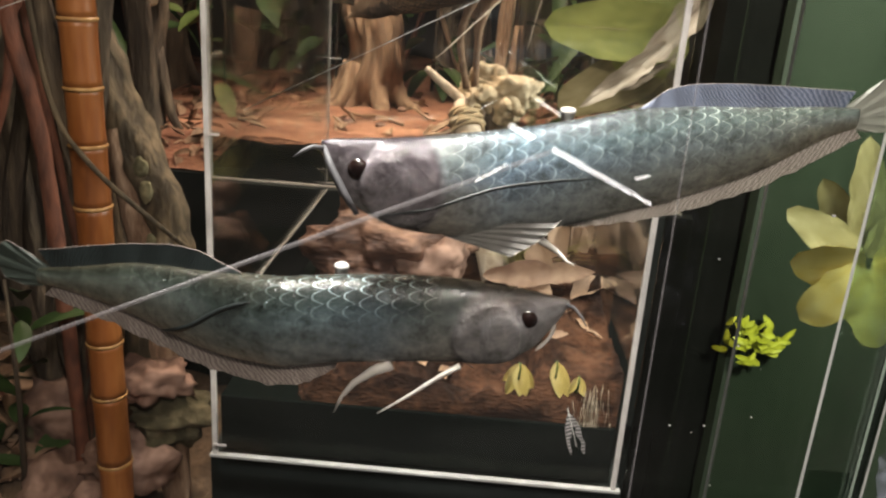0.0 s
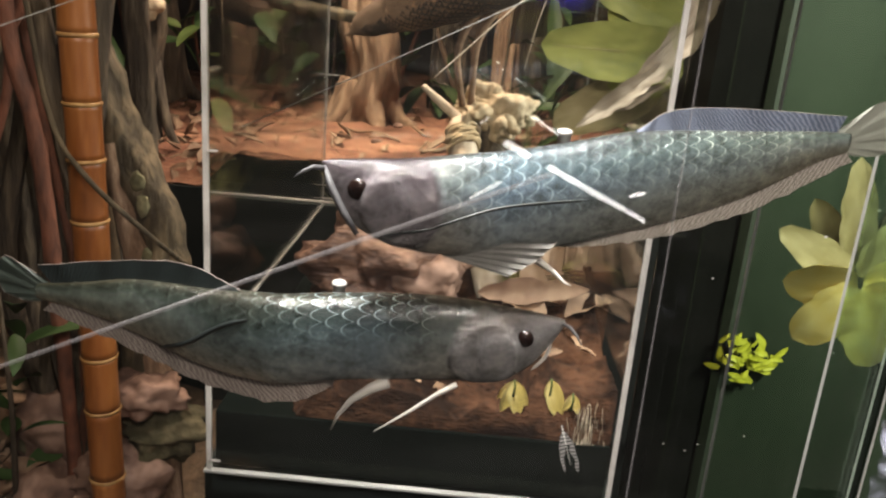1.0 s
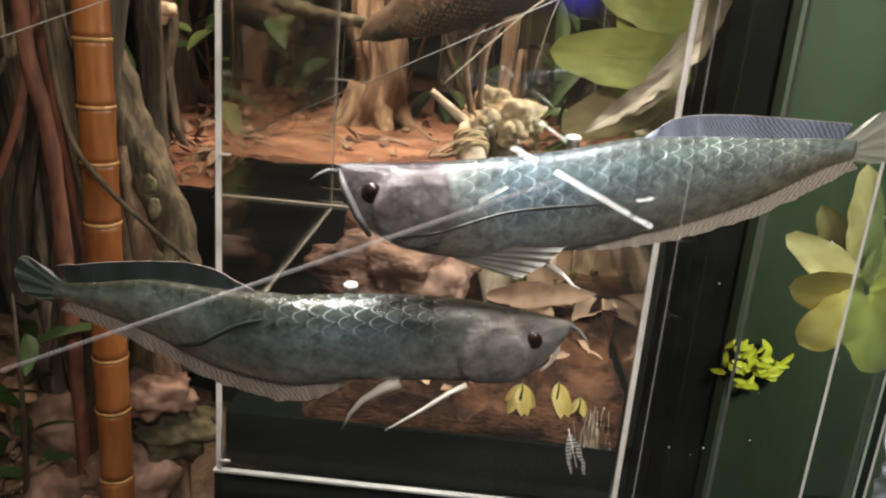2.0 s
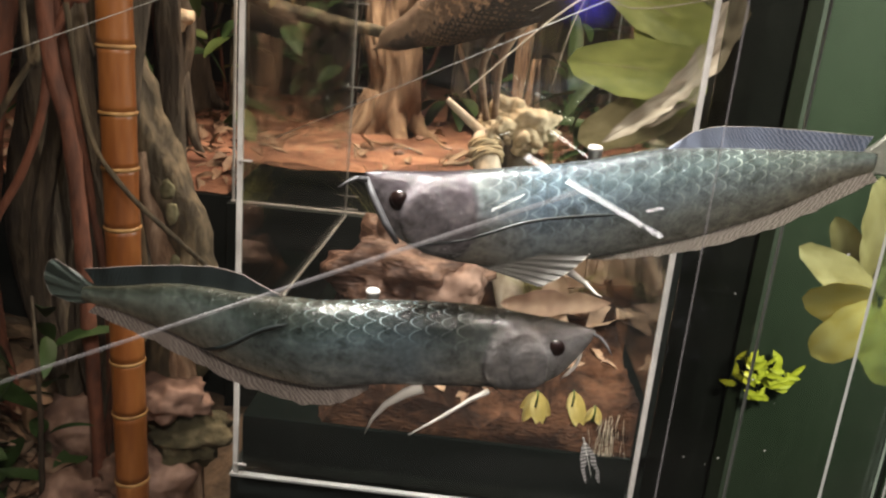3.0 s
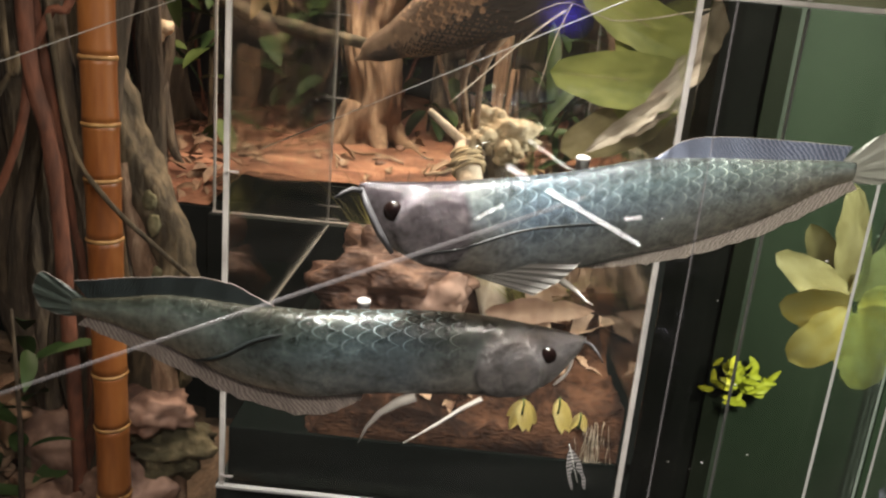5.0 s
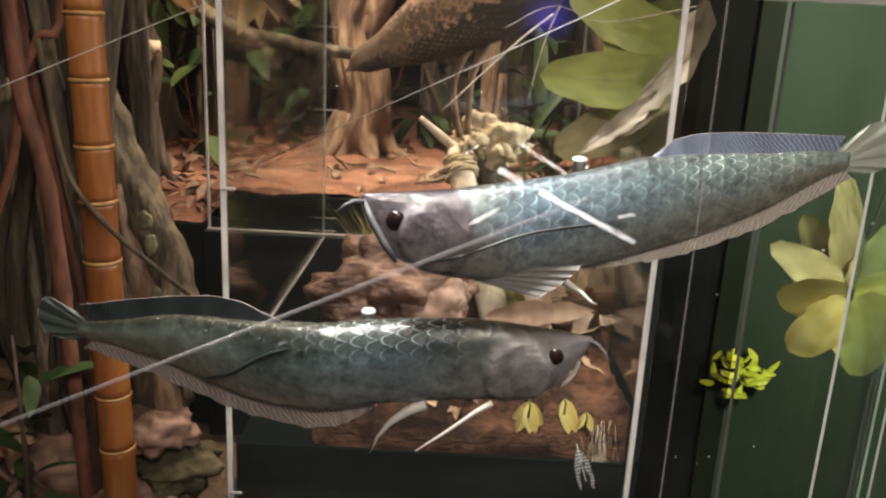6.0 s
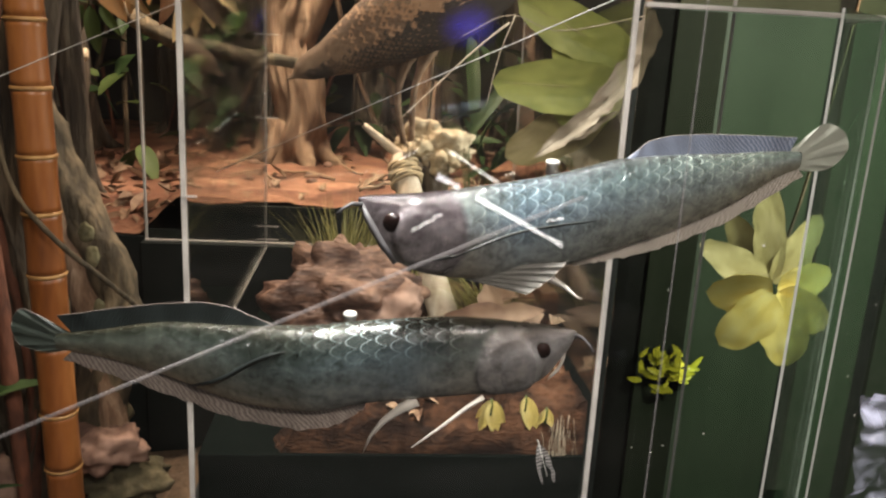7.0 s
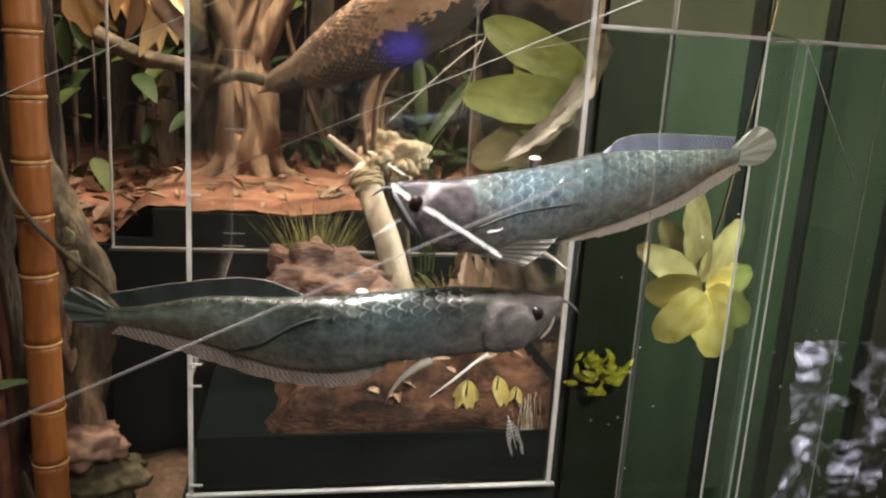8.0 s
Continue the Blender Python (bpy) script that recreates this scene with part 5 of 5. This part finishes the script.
for pts, r in (([(-0.30, -0.12, 0.03), (-0.37, -0.12, -0.03), (-0.50, -0.12, -0.16)], 0.0024), ([(-0.29, -0.12, 0.043), (-0.315, -0.12, -0.03), (-0.335, -0.12, -0.13)], 0.0012),
               ([(-0.02, -0.1, 0.06), (-0.20, -0.12, 0.02), (-0.30, -0.12, 0.045), (-0.39, -0.12, 0.0)], 0.0013)):
    part("twig", tube_bm(smooth_path(pts, 12), [r * (1 - 0.05 * i) for i in range(12)], 7, wobble=0.1), HUSK, e)
tagged(e, "pale branch with broad yellow-green leaves", "branch")
# leaf cluster in place of a reflection of leaves; the stalk only holds it
e = empty("reflected_leaf_cluster", (1.30, 2.52, 0.71))
part("stalk", tube_bm(smooth_path([(0.30, 0.2, 2.58), (0.22, 0.15, 1.2), (0.10, 0.10, 0.4), (0, 0.06, 0.0)], 16), 0.006, 8), ROOT, e)
for a, L, W, dy, mt in ((186, 0.230, 0.165, 0.0, LEAF_Y), (229, 0.262, 0.175, -0.02, LEAF_Y), (290, 0.30, 0.185, -0.01, LEAF_Y), (326, 0.27, 0.15, 0.02, LEAF_Y), (150, 0.29, 0.13, 0.05, LEAF_DULL), (98, 0.39, 0.115, 0.06, LEAF_DULL), (124, 0.28, 0.11, 0.09, LEAF_DULL), (56, 0.30, 0.13, 0.06, LEAF_DULL), (12, 0.22, 0.15, 0.03, LEAF_Y), (258, 0.20, 0.15, 0.03, LEAF_Y)):
    o = add("leaf", leaf_bm(L, W, 0.14, 0.09, 14, point=0.62, ragged=0.16), mt, e)
    o.matrix_local = facing((0.015 * math.cos(radians(a)), dy, 0.015 * math.sin(radians(a))), a, roll=(a * 7) % 31 - 15)
tagged(e, "cluster of broad yellow leaves standing in for a reflection", "leaves")
e = empty("small_yellow_plant", (1.80, 4.62, -0.50))
rng = random.Random(6)
for k in range(64):
    o = new("leaf", SPRIG)
    o.parent = e
    s = rng.uniform(0.9, 1.5)
    o.matrix_local = pose(rng.gauss(0, 0.072), rng.uniform(-0.05, 0.0), rng.gauss(0, 0.052), 90 + rng.uniform(-25, 25), rng.uniform(-200, 20), rng.uniform(-20, 20)) @ Matrix.Diagonal((s, s, s, 1))
part("stem", tube_bm([(0, 0.055, -0.1), (0, 0.02, -0.05), (0, 0, 0.05)], 0.008, 8), LEAF_L, e)
tagged(e, "small bright yellow-green plant fixed to the green wall", "plant")

# ---------- visitor glass, light strip behind, rods ----------
vg = sheet("visitor_glass", (-2.4, 2.4, 0.600, 0.610, 0.0, 3.29), "large clear glass pane before the display", [], acrylic("clear_glass", (0.98, 0.99, 0.985), 1.5, dust=0.004))
part("floor_channel", box_bm(-2.4, 2.4, 0.592, 0.5995, 0.001, 0.035), EDGE_DIM, vg, smooth=False)


def glow(name, color, strength):
    m, nt, b, ln = mat(name)
    b.inputs["Base Color"].default_value = (*color, 1)
    b.inputs["Emission Color"].default_value = (*color, 1)
    b.inputs["Emission Strength"].default_value = strength
    return m


LED = glow("white_light_strip", (1.0, 0.97, 0.94), 11)
BLUE = glow("blue_lamp_lens", (0.12, 0.08, 1.0), 2.2)
a, b = Vector((0.096, -1.827, 1.004)), Vector((1.086, -3.638, 0.274))
rail = tagged(add("lit_handrail", tube_bm([a, b], 0.022, 12), EDGE_DIM), "handrail with a white light strip behind the visitors", "handrail")
for s0, s1 in ((0.01, 0.12), (0.22, 0.62), (0.63, 0.80), (0.81, 0.99)):
    part("light_strip", tube_bm([a.lerp(b, s0) + Vector((0, 0.024, 0)), a.lerp(b, s1) + Vector((0, 0.024, 0))], 0.0145, 8), LED, rail)
for p in (a, b):
    part("support", tube_bm([(p.x, p.y - 0.02, 0.0), (p.x, p.y - 0.02, p.z)], 0.015, 10), EDGE_DIM, rail)
# unseen lamps added so two short white ticks mirror in the visitor glass
for p, q, r in (((0.0, -1.4, 0.868), (0.10, -1.4, 0.932), 0.0045), ((0.885, -3.2, 0.517), (0.975, -3.2, 0.543), 0.0085)):
    post_lamp = tagged(add("tick_lamp", tube_bm([(p[0], p[1] - 0.012, 0.0), (p[0], p[1] - 0.012, p[2] + 0.01)], 0.008, 10), BLACK), "unseen post added to carry a white light bar mirrored in the glass", "lamp", "marker lamps")
    part("light_bar", tube_bm([p, q], r, 8), LED, post_lamp)
    part("bracket", tube_bm([(p[0], p[1] - 0.012, p[2]), (q[0], q[1] - 0.012, q[2])], r * 0.8, 8), BLACK, post_lamp)
ROD, _nt, _b, _ln = mat("rod_acrylic")
_b.inputs["Base Color"].default_value = (0.34, 0.32, 0.33, 1)
_b.inputs["Roughness"].default_value = 0.3
_b.inputs["Alpha"].default_value = 0.14


def rod(name, a, b, r, label, material=EDGE_DIM):
    return tagged(add(name, tube_bm([a, b], r, 10), material), label, "rod", "thin rods and threads")


rod("clear_rod", (-2.25, 0.721, 0.28), (0.07, 0.699, 1.365), 0.0022, "thin pale acrylic rod passing before both model fish", ROD)
for x, y, z, fy, fz in ((-0.170, 1.009, 1.117, 0.87, 1.115), (0.111, 1.033, 1.344, 0.89, 1.33)):
    st = empty("standoff", (x, y, z))
    r = bmesh.new()
    tube_bm([(0, 0, -0.012), (0, 0, 0.004), (0, 0, 0.0042), (0, 0, 0.008), (0, 0, 0.0105), (0, 0, 0.0115)], [0.0085, 0.0085, 0.0102, 0.0102, 0.008, 0.004], 20, r)
    part("cap", r, PALEWHITE, st, "round white cap")
    part("arm", tube_bm([(0, -0.004, 0), (0, fy - y, fz - z)], 0.004, 10), CLEAR, st)
    tagged(st, "clear standoff with a round white cap holding the fish", "standoff", "standoffs behind the fish")
# two pale rods laid where thin reflection lines run
rod("clear_thread", (0.62, 0.615, 1.822), (-0.45, 1.505, 1.238), 0.0008, "thin pale rod standing in for a reflection line above the fish")
rod("clear_thread", (-0.362, 1.955, 1.681), (-1.21, 0.389, 1.088), 0.0008, "thin pale rod standing in for a reflection line beside the bamboo")
rod("clear_thread", (0.194, 0.751, 3.28), (0.194, 0.751, 0.0), 0.0011, "fine upright clear thread before the upper fish", ROD)
r = bmesh.new()
bmesh.ops.create_uvsphere(r, u_segments=24, v_segments=14, radius=0.28)
_nt = BLUE.node_tree
_tc, _g = _nt.nodes.new("ShaderNodeTexCoord"), _nt.nodes.new("ShaderNodeTexGradient")
_mp = _nt.nodes.new("ShaderNodeMapping")
_mp.inputs["Scale"].default_value = (3.4, 0.4, 3.4)
_g.gradient_type = "QUADRATIC_SPHERE"
_nt.links.new(_tc.outputs["Object"], _mp.inputs["Vector"])
_nt.links.new(_mp.outputs["Vector"], _g.inputs["Vector"])
_ml = _nt.nodes.new("ShaderNodeMath")
_ml.operation = "MULTIPLY"
_ml.inputs[1].default_value = 3.6
_nt.links.new(_g.outputs["Fac"], _ml.inputs[0])
_nt.links.new(_ml.outputs[0], _nt.nodes["Principled BSDF"].inputs["Emission Strength"])
_nt.nodes["Principled BSDF"].inputs["Base Color"].default_value = (0.01, 0.01, 0.02, 1)
lamp = add("blue_lamp", r, BLUE)
lamp.location = (0.82, -7.0, 1.66)
part("stand", tube_bm([(0, 0, -1.655), (0, 0, -0.27)], 0.03, 10), EDGE_DIM, lamp)
tagged(lamp, "round blue glowing lamp on a stand across the gallery", "lamp")
# crumpled sheet standing in for a bluish-white reflection; its noise alpha paints the glints
def crumple(u, v):
    return 0.05 * noise.noise((u * 9, v * 9, 5)) + 0.03 * abs(noise.noise((u * 23, v * 23, 1)))


bm = grid_bm(0, 0.20, 0, 0.52, 60, 150, lambda u, v: 0.5 * crumple(u * 2, v * 2))
GLARE, _nt, _b, _ln = mat("painted_glare")
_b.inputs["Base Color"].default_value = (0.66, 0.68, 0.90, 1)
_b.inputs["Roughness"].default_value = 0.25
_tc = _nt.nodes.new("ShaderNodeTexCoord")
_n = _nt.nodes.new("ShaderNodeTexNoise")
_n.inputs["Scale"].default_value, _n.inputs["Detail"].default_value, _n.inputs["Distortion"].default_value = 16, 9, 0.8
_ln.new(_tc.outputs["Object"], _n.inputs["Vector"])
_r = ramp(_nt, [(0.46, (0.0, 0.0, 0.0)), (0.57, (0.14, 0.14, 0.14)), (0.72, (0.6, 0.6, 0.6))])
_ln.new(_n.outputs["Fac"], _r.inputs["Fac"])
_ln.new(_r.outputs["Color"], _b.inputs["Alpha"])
film = add("crumpled_film", bm, GLARE)
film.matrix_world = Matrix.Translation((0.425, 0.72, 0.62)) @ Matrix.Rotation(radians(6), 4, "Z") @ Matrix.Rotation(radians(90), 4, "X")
film.visible_shadow = False
# cord added only to hold the stand-in sheet
part("cord", tube_bm([(0.10, 0.50, 0.01), (0.10, 2.68, 0.0)], 0.0004, 5), EDGE_DIM, film)
tagged(film, "crumpled pale sheet standing in for a bluish-white reflection", "plastic film")
# litter on the forest bed
bm = bmesh.new()
rng = random.Random(55)
for k in range(280):
    x, y = rng.uniform(-2.0, -0.98), rng.uniform(1.3, 2.55)
    z = 0.03 + 0.10 * noise.noise((x * 2.2, y * 2.2, 7)) + 0.03 * noise.noise((x * 9, y * 9, 2)) + max(0, (-0.95 - x)) * 0.25
    leaf_bm(rng.uniform(0.06, 0.14), rng.uniform(0.025, 0.06), rng.uniform(-0.5, 0.5), rng.uniform(0.3, 1.0), 6, bm, pose(x, y, z + 0.012, rng.uniform(-40, 40), rng.uniform(-40, 25), rng.uniform(0, 360)), ragged=0.5)
tagged(add("bed_litter", bm, LEAF_D), "curled dry leaves strewn over the forest bed", "leaf litter", kind="stuff")
for i in range(9):
    x, y = rng.uniform(-1.25, -0.70), rng.uniform(1.55, 2.5)
    if x > -0.93 and y > 1.7:
        y = rng.uniform(2.3, 2.5)
    rock("bed_stone", (x, y, 0.06 + rng.uniform(0, 0.05)), (rng.uniform(0.07, 0.13), rng.uniform(0.07, 0.11), rng.uniform(0.05, 0.09)), 60 + i, rng.choice((PINKROCK, MOSS)), "mossy pinkish stone on the forest bed", 0.5, rng.uniform(0, 180), "stone", 3)
rod("clear_thread", (0.815, 1.4, 3.28), (0.815, 1.4, 1.598), 0.0008, "fine pale thread hanging from above", ROD)
rod("clear_thread", (0.815, 1.4, 1.598), (0.998, 1.4, 1.285), 0.0014, "short bright slanting thread before the green sheet")
# pale specks on the green sheet
bm = bmesh.new()
rng = random.Random(77)
for k in range(60):
    x, z, r = rng.uniform(0.36, 1.5), rng.uniform(0.15, 1.3), rng.uniform(0.0010, 0.0028)
    m4 = Matrix.Translation((x, AY - 0.0006, z)) @ Matrix.Diagonal((r * rng.uniform(0.7, 1.6), 0.0008, r, 1))
    bmesh.ops.create_icosphere(bm, subdivisions=1, radius=1, matrix=m4)
tagged(add("specks", bm, PALEWHITE), "pale dust specks stuck to the acrylic sheets", "dust", kind="stuff")
# tree with pale bracket growths
tree("forest_tree", (-1.34, 3.18, soil_z(-1.34, 3.18)), 2.2, 0.070, BARK, "dim forest tree trunk with pale growths", 61, 1, 4)
for k, (dx, dz) in enumerate(((0.0, 0.0), (0.05, 0.06), (-0.04, 0.12))):
    rock("bracket_fungus", (-1.30 + dx * 0.7, 3.105, 1.355 + dz * 0.5), (0.050, 0.042, 0.034), 90 + k, PALEROOT, "pale cream bracket growth on a forest trunk", 0.3, 40 * k, "fungus", 3)
# pale fallen limb leaning over the stage
bm = tube_bm(smooth_path([(-1.518, 3.05, 1.86), (-0.968, 3.0, 1.50), (-0.699, 3.0, 1.43), (-0.45, 3.05, 1.40), (-0.36, 3.25, 1.36)], 30), [0.036 - 0.0007 * i for i in range(30)], 16, wobble=0.04, flute=0.3, seed=9)
tagged(add("leaning_limb", bm, ROOT), "pale brown limb leaning against the forked stump", "limb")
# litter and twigs on the open soil
bm = bmesh.new()
rng = random.Random(91)
for k in range(130):
    x, y = rng.uniform(-0.75, 0.65), rng.uniform(2.72, 4.4)
    leaf_bm(rng.uniform(0.03, 0.09), rng.uniform(0.015, 0.04), rng.uniform(-0.5, 0.5), rng.uniform(0.3, 1.0), 5, bm, pose(x, y, soil_z(x, y) + 0.008, rng.uniform(-40, 40), rng.uniform(-35, 25), rng.uniform(0, 360)), ragged=0.5)
for k in range(50):
    x, y, a = rng.uniform(-2.0, 0.65), rng.uniform(2.72, 4.2), rng.uniform(0, 3.14)
    L = rng.uniform(0.06, 0.3)
    q = [(x + L * (i / 4 - 0.5) * math.cos(a), y + L * (i / 4 - 0.5) * math.sin(a), soil_z(x + L * (i / 4 - 0.5) * math.cos(a), y + L * (i / 4 - 0.5) * math.sin(a)) + 0.006 + 0.008 * rng.random()) for i in range(5)]
    tube_bm(q, rng.uniform(0.002, 0.007), 6, bm)
tagged(add("soil_litter", bm, LEAF_D), "scattered leaf bits and twigs on the open soil", "leaf litter", kind="stuff")
for k in range(16):
    x, y = rng.uniform(-1.9, 0.6), rng.uniform(2.75, 4.0)
    r = rng.uniform(0.012, 0.035)
    rock("pebble", (x, y, soil_z(x, y) + r * 0.2), (r, r * 0.8, r * 0.6), 120 + k, PINKROCK, "small brown pebble on the red soil", 0.3, rng.uniform(0, 180), "pebble", 2)
